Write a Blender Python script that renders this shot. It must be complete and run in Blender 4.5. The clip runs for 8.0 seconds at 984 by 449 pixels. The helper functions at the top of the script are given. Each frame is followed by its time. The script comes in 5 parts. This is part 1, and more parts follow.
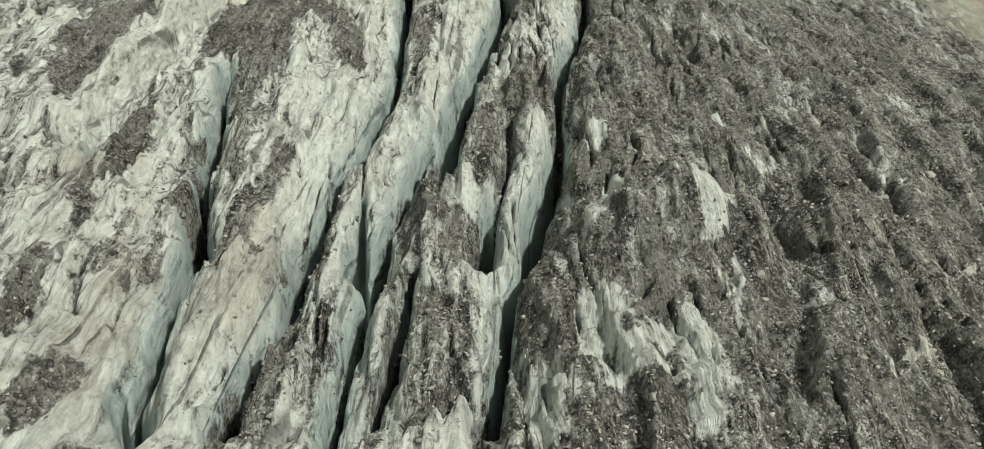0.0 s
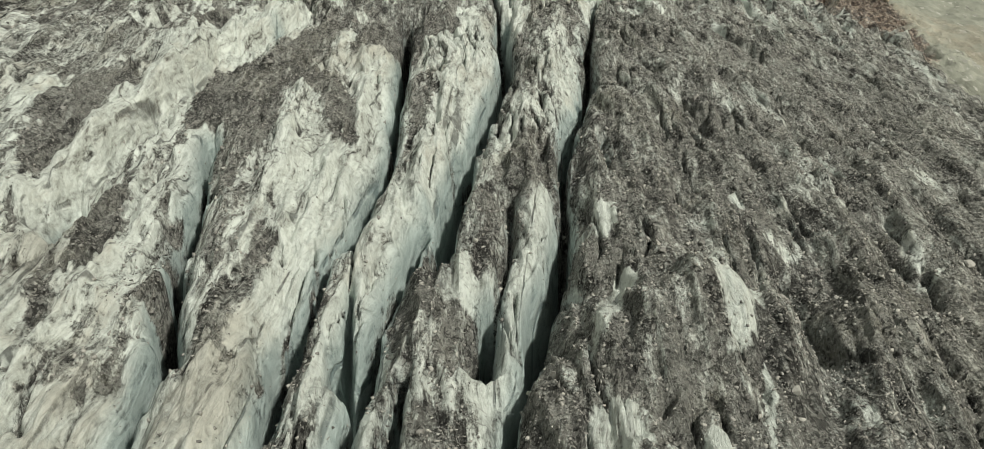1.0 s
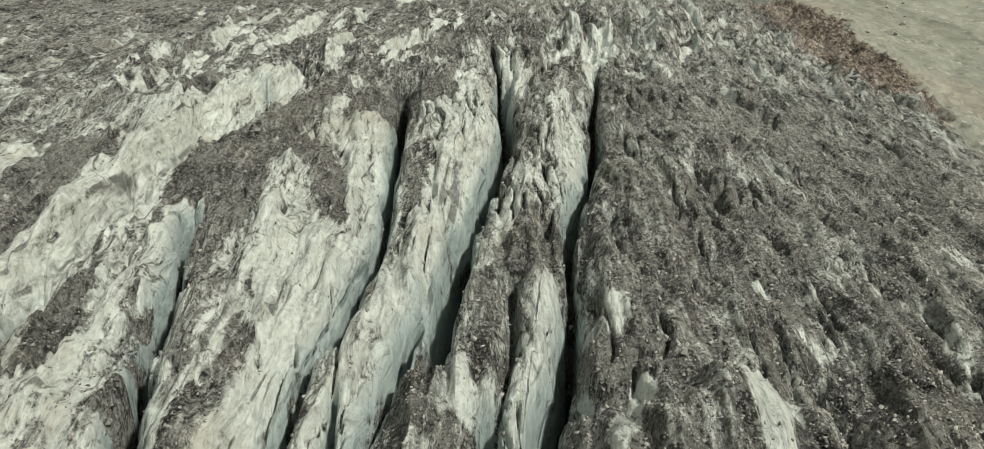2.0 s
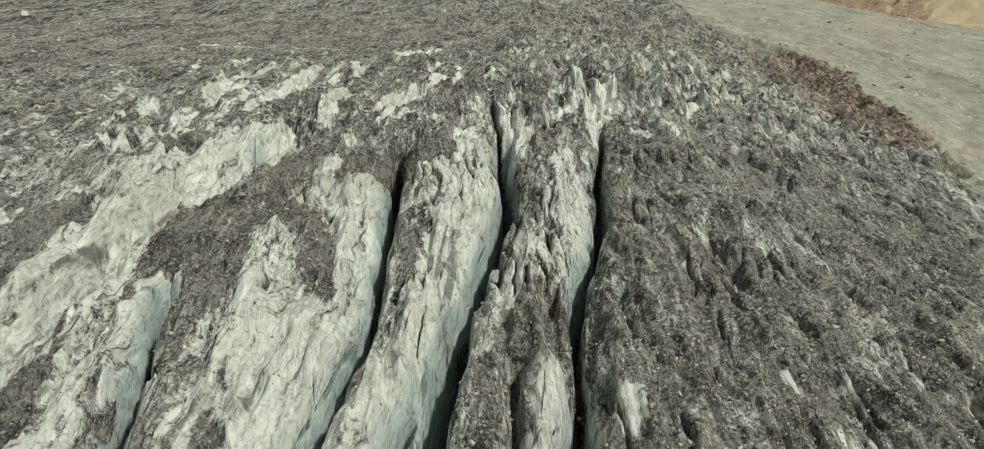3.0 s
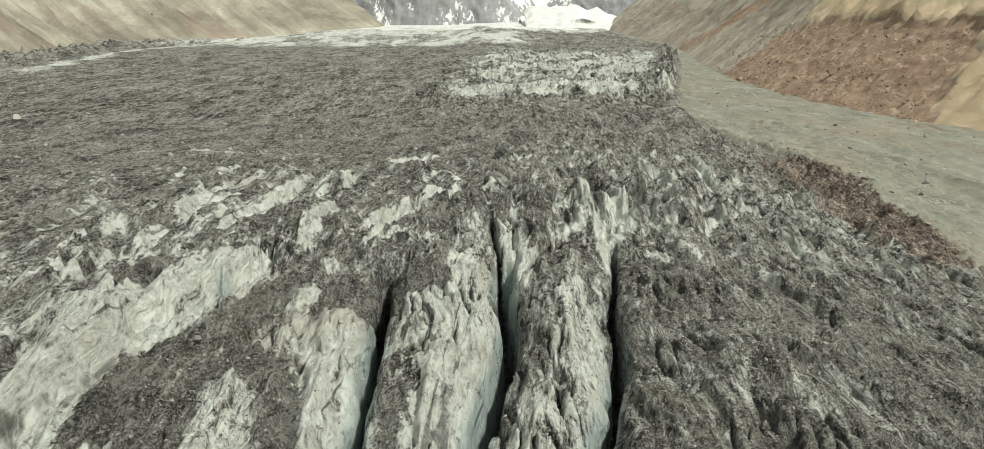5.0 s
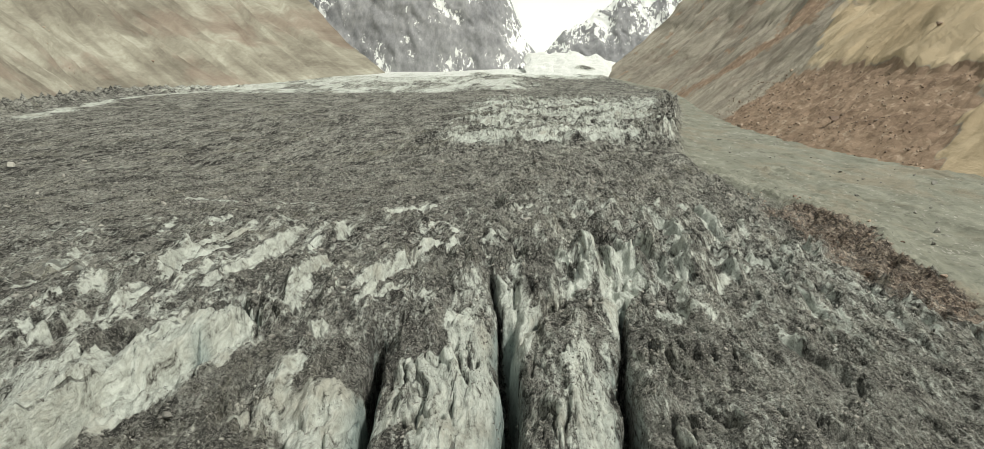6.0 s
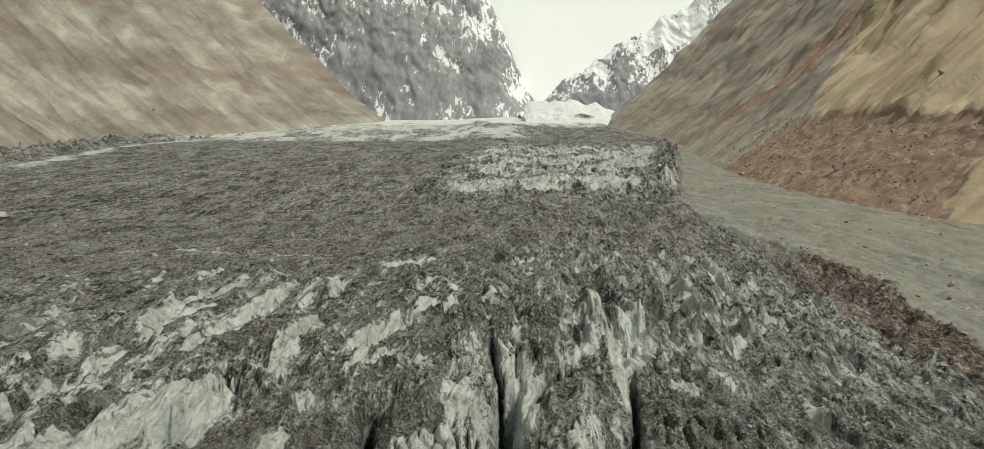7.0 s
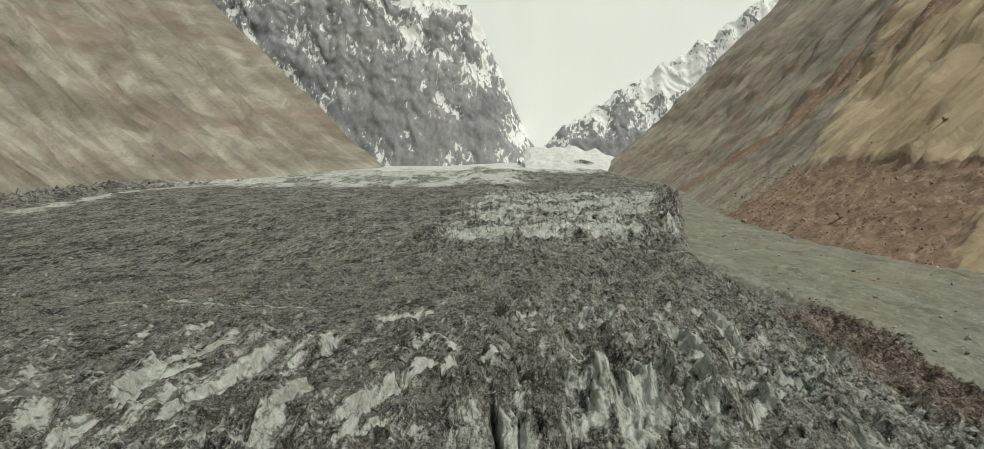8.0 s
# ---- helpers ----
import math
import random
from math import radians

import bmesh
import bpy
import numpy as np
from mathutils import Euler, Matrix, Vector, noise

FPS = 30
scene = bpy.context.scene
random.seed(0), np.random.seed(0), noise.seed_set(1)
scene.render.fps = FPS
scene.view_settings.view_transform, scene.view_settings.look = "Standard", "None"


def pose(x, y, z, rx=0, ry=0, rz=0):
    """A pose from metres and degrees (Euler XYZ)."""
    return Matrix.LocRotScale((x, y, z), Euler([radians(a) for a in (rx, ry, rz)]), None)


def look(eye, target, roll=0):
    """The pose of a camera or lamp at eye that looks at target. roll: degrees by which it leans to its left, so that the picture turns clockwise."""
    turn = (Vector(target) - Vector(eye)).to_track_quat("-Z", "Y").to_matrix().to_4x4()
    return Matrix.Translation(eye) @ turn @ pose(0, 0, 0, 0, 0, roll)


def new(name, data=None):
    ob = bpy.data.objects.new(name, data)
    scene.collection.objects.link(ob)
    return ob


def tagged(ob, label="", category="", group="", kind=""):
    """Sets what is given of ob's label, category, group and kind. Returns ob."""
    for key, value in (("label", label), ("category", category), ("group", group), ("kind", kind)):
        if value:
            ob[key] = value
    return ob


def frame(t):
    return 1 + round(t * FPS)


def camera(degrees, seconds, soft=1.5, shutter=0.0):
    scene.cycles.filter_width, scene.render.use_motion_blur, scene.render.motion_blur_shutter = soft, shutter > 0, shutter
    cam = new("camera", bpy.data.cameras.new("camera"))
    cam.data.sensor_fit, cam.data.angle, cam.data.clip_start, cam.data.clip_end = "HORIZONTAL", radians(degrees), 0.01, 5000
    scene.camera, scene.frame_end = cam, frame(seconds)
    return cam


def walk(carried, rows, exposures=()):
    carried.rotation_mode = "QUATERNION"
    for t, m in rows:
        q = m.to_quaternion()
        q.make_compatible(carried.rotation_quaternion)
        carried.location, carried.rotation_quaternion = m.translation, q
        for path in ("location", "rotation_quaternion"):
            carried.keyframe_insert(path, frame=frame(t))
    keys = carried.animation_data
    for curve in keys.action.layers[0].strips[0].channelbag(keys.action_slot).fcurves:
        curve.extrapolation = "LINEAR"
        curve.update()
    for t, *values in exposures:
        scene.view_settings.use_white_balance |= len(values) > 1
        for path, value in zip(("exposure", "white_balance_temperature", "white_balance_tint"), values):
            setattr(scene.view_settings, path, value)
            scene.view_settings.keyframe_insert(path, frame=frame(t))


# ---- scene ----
cam = camera(51.2, 8.0, soft=0.6)
METRES, EYE, TILT, LEAN, TURN = 100.0, 56.0, -25.5, 0.0, 0.0
ROWS = [
    (0.0, 0.0, 0.0, 0.0, -0.0, 0.0, -0.0),
    (0.5, -0.0005, 0.0552, 0.024, -0.02, 1.59, -0.04),
    (1.0, -0.0007, 0.1042, 0.0454, -0.04, 2.96, -0.06),
    (1.5, -0.001, 0.1612, 0.0703, -0.04, 4.5, -0.06),
    (3.0, -0.0009, 0.3215, 0.1416, -0.04, 8.61, -0.03),
    (3.5, -0.0013, 0.3807, 0.1678, -0.05, 10.07, -0.03),
    (4.0, -0.0007, 0.4324, 0.1919, -0.06, 11.33, -0.02),
    (4.5, -0.0007, 0.4923, 0.2197, -0.06, 12.75, 0.02),
    (6.0, 0.0002, 0.6612, 0.2993, -0.03, 16.6, 0.13),
    (6.5, -0.0004, 0.7245, 0.3306, -0.05, 17.97, 0.13),
    (7.0, -0.001, 0.7831, 0.361, -0.05, 19.25, 0.14),
    (7.5, -0.0021, 0.8429, 0.3938, -0.07, 20.52, 0.14),
    (8.0, -0.0025, 0.9027, 0.4288, -0.07, 21.78, 0.13),
]
EXPOSURE = [(0.0, -0.5, 6500, 8.0), (3.0, -0.52, 6500, 8.0), (4.5, -0.56, 6500, 8.0), (6.0, -0.68, 6500, 8.0), (8.0, -1.2, 6500, 8.0)]
walk(cam, [(t, pose(0, 0, EYE, TILT, LEAN, TURN) @ pose(METRES * x, METRES * y, METRES * z, 90 + pitch, roll, yaw)) for t, x, y, z, yaw, pitch, roll in ROWS], EXPOSURE)

# ---- daylight: hazy high-mountain sky and a veiled high sun over the valley's right side ----
SUN_EL, SUN_AZ = 52.0, 128.0  # degrees; azimuth clockwise from +y
world = bpy.data.worlds.new("sky")
scene.world = world
world.use_nodes = True
wn = world.node_tree.nodes
sky = wn.new("ShaderNodeTexSky")
sky.sky_type, sky.sun_disc = "NISHITA", False
sky.sun_elevation, sky.sun_rotation = radians(SUN_EL), radians(SUN_AZ)
sky.altitude, sky.air_density, sky.dust_density, sky.ozone_density = 2500, 1.0, 5.0, 0.6
pale = wn.new("ShaderNodeMix")
pale.data_type = "RGBA"
pale.inputs[0].default_value = 0.7
pale.inputs[7].default_value = (12.0, 12.5, 11.2, 1)
world.node_tree.links.new(sky.outputs[0], pale.inputs[6])
world.node_tree.links.new(pale.outputs[2], wn["Background"].inputs[0])
wn["Background"].inputs[1].default_value = 0.058
sun = new("sun", bpy.data.lights.new("sun", "SUN"))
sun.data.energy, sun.data.angle, sun.data.color = 5.6, radians(4), (1.0, 0.96, 0.88)
az, el = radians(SUN_AZ), radians(SUN_EL)
sun.matrix_world = look(Vector((math.sin(az) * math.cos(el), math.cos(az) * math.cos(el), math.sin(el))) * 300, (0, 0, 0))

# ---- materials ----
def nodes_of(name):
    m = bpy.data.materials.new(name)
    m.use_nodes = True
    t = m.node_tree
    return m, t, t.nodes["Principled BSDF"]


class Net:
    """Short hand for building shader nodes."""

    def __init__(self, tree):
        self.t = tree

    def put(self, socket, v):
        if isinstance(v, bpy.types.NodeSocket):
            self.t.links.new(v, socket)
        else:
            socket.default_value = v

    def attr(self, name):
        n = self.t.nodes.new("ShaderNodeAttribute")
        n.attribute_name = name
        return n.outputs["Fac"]

    def coords(self, scale=(1, 1, 1), rot=(0, 0, 0)):
        c = self.t.nodes.new("ShaderNodeNewGeometry")
        m = self.t.nodes.new("ShaderNodeMapping")
        m.inputs["Scale"].default_value, m.inputs["Rotation"].default_value = scale, rot
        self.t.links.new(c.outputs["Position"], m.inputs["Vector"])
        return m.outputs[0]

    def turned(self, angle, scale):
        """Places turned about z first and stretched after, so that marks run along a slanting line."""
        a, b = self.t.nodes.new("ShaderNodeMapping"), self.t.nodes.new("ShaderNodeMapping")
        c = self.t.nodes.new("ShaderNodeNewGeometry")
        a.inputs["Rotation"].default_value, b.inputs["Scale"].default_value = (0, 0, angle), scale
        self.t.links.new(c.outputs["Position"], a.inputs["Vector"])
        self.t.links.new(a.outputs[0], b.inputs["Vector"])
        return b.outputs[0]

    def noise(self, vec, scale, detail=4.0, rough=0.55, distort=0.0):
        n = self.t.nodes.new("ShaderNodeTexNoise")
        n.inputs["Scale"].default_value, n.inputs["Detail"].default_value = scale, detail
        n.inputs["Roughness"].default_value, n.inputs["Distortion"].default_value = rough, distort
        self.t.links.new(vec, n.inputs["Vector"])
        return n.outputs["Fac"]

    def vivid(self, vec, scale, detail=4.0, rough=0.55, distort=0.0, gain=2.4):
        """Noise spread over the whole range from 0 to 1."""
        return self.math("MULTIPLY_ADD", self.noise(vec, scale, detail, rough, distort), gain, 0.5 - 0.5 * gain, clamp=True)

    def voronoi(self, vec, scale, feature="F1", out="Distance", rand=1.0, shape="EUCLIDEAN"):
        n = self.t.nodes.new("ShaderNodeTexVoronoi")
        n.feature = feature
        if feature == "F1":
            n.distance = shape
        n.inputs["Scale"].default_value, n.inputs["Randomness"].default_value = scale, rand
        self.t.links.new(vec, n.inputs["Vector"])
        return n.outputs[out]

    def math(self, op, a, b=0.5, c=0.5, clamp=False):
        n = self.t.nodes.new("ShaderNodeMath")
        n.operation, n.use_clamp = op, clamp
        for s, v in zip(n.inputs, (a, b, c)):
            self.put(s, v)
        return n.outputs[0]

    def span(self, v, lo, hi, to0=0.0, to1=1.0):
        n = self.t.nodes.new("ShaderNodeMapRange")
        n.interpolation_type = "SMOOTHSTEP"
        for s, w in zip(n.inputs, (v, lo, hi, to0, to1)):
            self.put(s, w)
        return n.outputs[0]

    def mix(self, f, a, b):
        n = self.t.nodes.new("ShaderNodeMix")
        n.data_type = "RGBA"
        self.put(n.inputs[0], f)
        for s, v in ((n.inputs[6], a), (n.inputs[7], b)):
            self.put(s, (*v, 1) if isinstance(v, tuple) else v)
        return n.outputs[2]

    def fmix(self, f, a, b):
        n = self.t.nodes.new("ShaderNodeMix")
        for s, v in ((n.inputs[0], f), (n.inputs[2], a), (n.inputs[3], b)):
            self.put(s, v)
        return n.outputs[0]

    def ramp(self, f, *stops):
        n = self.t.nodes.new("ShaderNodeValToRGB")
        e = n.color_ramp.elements
        while len(e) < len(stops):
            e.new(0.5)
        for el_, (p, c) in zip(e, stops):
            el_.position, el_.color = p, (*c, 1)
        self.put(n.inputs[0], f)
        return n.outputs[0]

    def bump(self, h, strength, distance):
        n = self.t.nodes.new("ShaderNodeBump")
        n.inputs["Strength"].default_value, n.inputs["Distance"].default_value = strength, distance
        self.put(n.inputs["Height"], h)
        return n.outputs[0]


def glacier_material(name, k, squash, fine=True):
    """Ice under a broken cover of stones and grit; the attributes ice, silt, red, deep and dust say where each lies."""
    m, t, p = nodes_of(name)
    n = Net(t)
    pos = n.coords()
    ice = n.attr("ice")

    def parts_of(colour):
        sep = t.nodes.new("ShaderNodeSeparateColor")
        t.links.new(colour, sep.inputs[0])
        return sep.outputs

    def scaled(vec, sx, sy, sz):
        mp = t.nodes.new("ShaderNodeMapping")
        mp.inputs["Scale"].default_value = (sx, sy, sz)
        t.links.new(vec, mp.inputs["Vector"])
        return mp.outputs[0]

    # places pushed about a little, so that no streak runs dead straight
    sway = t.nodes.new("ShaderNodeTexNoise")
    sway.inputs["Scale"].default_value, sway.inputs["Detail"].default_value = 0.07 * k, 3
    t.links.new(pos, sway.inputs["Vector"])
    push, bent = t.nodes.new("ShaderNodeVectorMath"), t.nodes.new("ShaderNodeVectorMath")
    push.operation, bent.operation = "MULTIPLY", "ADD"
    t.links.new(sway.outputs["Color"], push.inputs[0])
    push.inputs[1].default_value = (7.0 / k, 7.0 / k, 0)
    t.links.new(pos, bent.inputs[0])
    t.links.new(push.outputs[0], bent.inputs[1])
    flow = bent.outputs[0]
    lay = n.coords((1, squash, 1))

    band = n.vivid(scaled(flow, 0.42 * k, 0.035 * k, 0.16 * k), 1.0, 6, 0.66, 0.2, 2.6)
    hair = n.vivid(scaled(flow, 1.7 * k, 0.13 * k, 0.6 * k), 1.0, 7, 0.70, 0.3, 2.8)
    lump = n.vivid(lay, 0.16 * k, 10, 0.70, 0.3, 2.6)
    patch = n.vivid(lay, 0.9 * k, 7, 0.74, 0.5, 2.8)
    grit = n.vivid(lay, 3.4 * k, 6, 0.80, 0.0, 3.0)
    wide = n.vivid(pos, 0.032 * k ** 0.6, 5, 0.60, 0.3, 2.6)
    cell = parts_of(n.voronoi(lay, 2.1 * k, out="Color", shape="MANHATTAN"))
    peb = parts_of(n.voronoi(lay, 4.6 * k, out="Color", shape="MANHATTAN"))

    def centred(v, gain):
        return n.math("MULTIPLY", n.math("SUBTRACT", v, 0.5), gain)

    # stones and grit: gaps painted nearly black for shade, grey grit, pale dust on the flats, single stones
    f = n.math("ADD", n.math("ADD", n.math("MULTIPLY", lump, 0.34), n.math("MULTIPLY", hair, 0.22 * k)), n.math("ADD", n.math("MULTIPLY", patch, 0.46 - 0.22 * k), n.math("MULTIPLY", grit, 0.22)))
    # contrast grows further off; dark specks painted for shadows of blocks
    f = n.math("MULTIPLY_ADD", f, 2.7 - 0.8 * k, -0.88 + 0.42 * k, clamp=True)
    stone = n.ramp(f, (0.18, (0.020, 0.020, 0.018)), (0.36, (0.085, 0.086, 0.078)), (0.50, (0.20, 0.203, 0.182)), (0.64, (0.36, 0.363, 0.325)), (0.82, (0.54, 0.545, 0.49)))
    olive = n.span(n.math("ADD", wide, centred(lump, 0.6)), 0.50, 0.92, 0.0, 0.75 - 0.2 * k)
    stone = n.mix(olive, stone, n.mix(f, (0.05, 0.048, 0.034), (0.34, 0.33, 0.25)))
    dusty = n.math("MULTIPLY", n.attr("dust"), n.span(n.math("ADD", n.math("MULTIPLY", band, 0.45), n.math("MULTIPLY", lump, 0.55)), 0.34, 0.60))
    stone = n.mix(n.math("MULTIPLY", dusty, 0.8), stone, n.mix(n.math("MULTIPLY_ADD", grit, 0.5, n.math("MULTIPLY", patch, 0.5)), (0.17, 0.17, 0.147), (0.52, 0.515, 0.45)))
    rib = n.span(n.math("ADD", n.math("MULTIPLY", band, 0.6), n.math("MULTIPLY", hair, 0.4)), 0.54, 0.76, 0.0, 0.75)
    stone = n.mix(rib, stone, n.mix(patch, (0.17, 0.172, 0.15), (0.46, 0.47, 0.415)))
    # dark streaks along the flow: shade of gullies put into the colour
    sunk_shade = n.span(n.math("ADD", n.math("MULTIPLY", band, 0.6), n.math("MULTIPLY", hair, 0.4)), 0.44, 0.22, 0.0, 0.88)
    stone = n.mix(sunk_shade, stone, n.mix(grit, (0.014, 0.014, 0.013), (0.11, 0.11, 0.10)))
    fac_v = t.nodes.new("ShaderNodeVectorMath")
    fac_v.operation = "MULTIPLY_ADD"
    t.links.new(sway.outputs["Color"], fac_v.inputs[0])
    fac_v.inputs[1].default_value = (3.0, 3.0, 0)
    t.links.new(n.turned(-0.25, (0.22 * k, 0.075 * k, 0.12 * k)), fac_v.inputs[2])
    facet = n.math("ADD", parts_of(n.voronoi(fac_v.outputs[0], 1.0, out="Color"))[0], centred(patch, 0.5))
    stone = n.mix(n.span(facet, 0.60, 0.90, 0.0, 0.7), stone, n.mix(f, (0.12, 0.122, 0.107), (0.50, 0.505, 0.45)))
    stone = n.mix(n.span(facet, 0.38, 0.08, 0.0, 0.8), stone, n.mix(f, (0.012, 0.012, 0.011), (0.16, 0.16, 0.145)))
    some = n.span(n.math("ADD", cell[0], centred(lump, 0.7)), 0.70, 0.74)
    stone = n.mix(n.math("MULTIPLY", some, 0.85), stone, n.mix(cell[2], (0.035, 0.035, 0.032), (0.40, 0.395, 0.355)))
    few = n.span(n.math("ADD", peb[0], centred(patch, 0.6)), 0.74, 0.78)
    stone = n.mix(n.math("MULTIPLY", few, 0.7), stone, n.mix(peb[2], (0.03, 0.03, 0.027), (0.46, 0.455, 0.41)))

    # ice: pale, drawn out in flutes and films of dirt, with long fissures and thin layers across it
    film = n.math("ADD", n.math("ADD", n.math("MULTIPLY", hair, 0.36), n.math("MULTIPLY", band, 0.26)), n.math("ADD", n.math("MULTIPLY", patch, 0.26), n.math("MULTIPLY", grit, 0.12)))
    film = n.math("MULTIPLY_ADD", film, 1.5, -0.25, clamp=True)
    ice_c = n.ramp(film, (0.08, (0.07, 0.07, 0.062)), (0.24, (0.30, 0.305, 0.27)), (0.40, (0.46, 0.49, 0.443)), (0.68, (0.645, 0.685, 0.625)))
    brown = n.span(n.math("ADD", wide, centred(band, 0.5)), 0.60, 1.0, 0.0, 0.6)
    ice_c = n.mix(brown, ice_c, n.mix(film, (0.11, 0.10, 0.080), (0.50, 0.475, 0.39)))

    def fissure(sx, sy, turn, width):
        v = n.noise(n.turned(turn, (sx * k, sy * k, 0.06 * k)), 1.0, 1.2, 0.4, 0.0)
        return n.span(n.math("ABSOLUTE", n.math("SUBTRACT", v, 0.5)), width * 0.4, width, 1.0, 0.0)

    gate = n.span(lump, 0.35, 0.75)
    lines = n.math("MULTIPLY", fissure(0.24, 0.006, 0.06, 0.014), gate)
    layers = n.math("MULTIPLY", n.span(n.noise(n.turned(0.12, (0.13 * k, 1.9 * k, 0.7 * k)), 1.0, 4, 0.6, 0.3), 0.60, 0.68), n.span(wide, 0.6, 0.35))
    ice_c = n.mix(n.math("MULTIPLY", layers, 0.65), ice_c, (0.20, 0.20, 0.175))
    ice_c = n.mix(n.math("MULTIPLY", lines, 0.7), ice_c, (0.03, 0.03, 0.027))
    # slot walls darker and bluer: dense ice, with shade put into the colour too
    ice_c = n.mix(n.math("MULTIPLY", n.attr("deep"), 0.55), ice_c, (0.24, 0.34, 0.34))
    if not fine:
        ice_c = n.mix(n.span(n.math("ADD", ice, centred(patch, 0.3)), 0.85, 1.0), ice_c, n.mix(lump, (0.66, 0.69, 0.66), (0.84, 0.86, 0.83)))

    # how much of the ice the stones leave bare
    edge = n.math("ADD", n.math("ADD", ice, n.math("ADD", centred(band, 0.46), centred(hair, 0.42))), n.math("ADD", centred(patch, 0.22), centred(lump, 0.24)))
    cover = n.span(n.math("ADD", edge, centred(grit, 0.26)), 0.24, 0.76)
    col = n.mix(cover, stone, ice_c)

    silt_n = n.noise(n.coords((1, 0.3, 1), (0, 0, -0.12)), 0.06, 10, 0.72, 0.5)
    silt = n.ramp(silt_n, (0.34, (0.15, 0.152, 0.12)), (0.45, (0.225, 0.232, 0.188)), (0.56, (0.275, 0.282, 0.232)), (0.68, (0.36, 0.362, 0.30)))
    silt = n.mix(n.span(n.math("ADD", cell[0], centred(lump, 0.4)), 0.90, 0.93, 0.0, 0.7), silt, n.mix(cell[1], (0.10, 0.10, 0.085), (0.48, 0.47, 0.42)))
    silt = n.mix(n.span(n.noise(n.coords((1, 0.25, 1)), 0.03, 8, 0.70, 0.3), 0.50, 0.64, 0.0, 0.6), silt, n.mix(grit, (0.20, 0.175, 0.13), (0.36, 0.32, 0.245)))
    col = n.mix(n.attr("silt"), col, silt)
    rubble = n.ramp(n.math("MULTIPLY", n.math("ADD", n.math("ADD", cell[1], patch), grit), 0.36), (0.22, (0.026, 0.021, 0.019)), (0.42, (0.11, 0.080, 0.066)), (0.6, (0.27, 0.205, 0.158)), (0.82, (0.58, 0.48, 0.38)))
    red = n.span(n.math("ADD", n.attr("red"), n.math("MULTIPLY", n.math("SUBTRACT", n.noise(pos, 0.12, 7, 0.7), 0.5), 1.6)), 0.35, 0.75)
    col = n.mix(n.math("MULTIPLY", red, 0.72), col, rubble)
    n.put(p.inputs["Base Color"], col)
    n.put(p.inputs["Roughness"], n.fmix(cover, 0.93, 0.6))
    p.inputs["Specular IOR Level"].default_value = 0.22
    knob = n.math("ADD", n.math("MULTIPLY", n.voronoi(lay, 1.7 * k), -0.55), n.math("MULTIPLY", n.voronoi(lay, 4.4 * k), -0.30))
    pebbly = n.math("ADD", knob, n.math("ADD", n.math("MULTIPLY", grit, 0.25), n.math("ADD", n.math("MULTIPLY", patch, 0.5 + 0.4 * (1 - k)), n.math("MULTIPLY", hair, 0.55 * k))))
    icy = n.math("SUBTRACT", n.math("ADD", n.math("MULTIPLY", hair, 0.34), n.math("MULTIPLY", patch, 0.14)), n.math("MULTIPLY", lines, 0.35))
    height = n.math("MULTIPLY", n.fmix(cover, pebbly, icy), n.math("MULTIPLY_ADD", n.attr("silt"), -0.85, 1.0))
    n.put(p.inputs["Normal"], n.bump(height, 1.0, 0.75 / k ** 0.7))
    return m


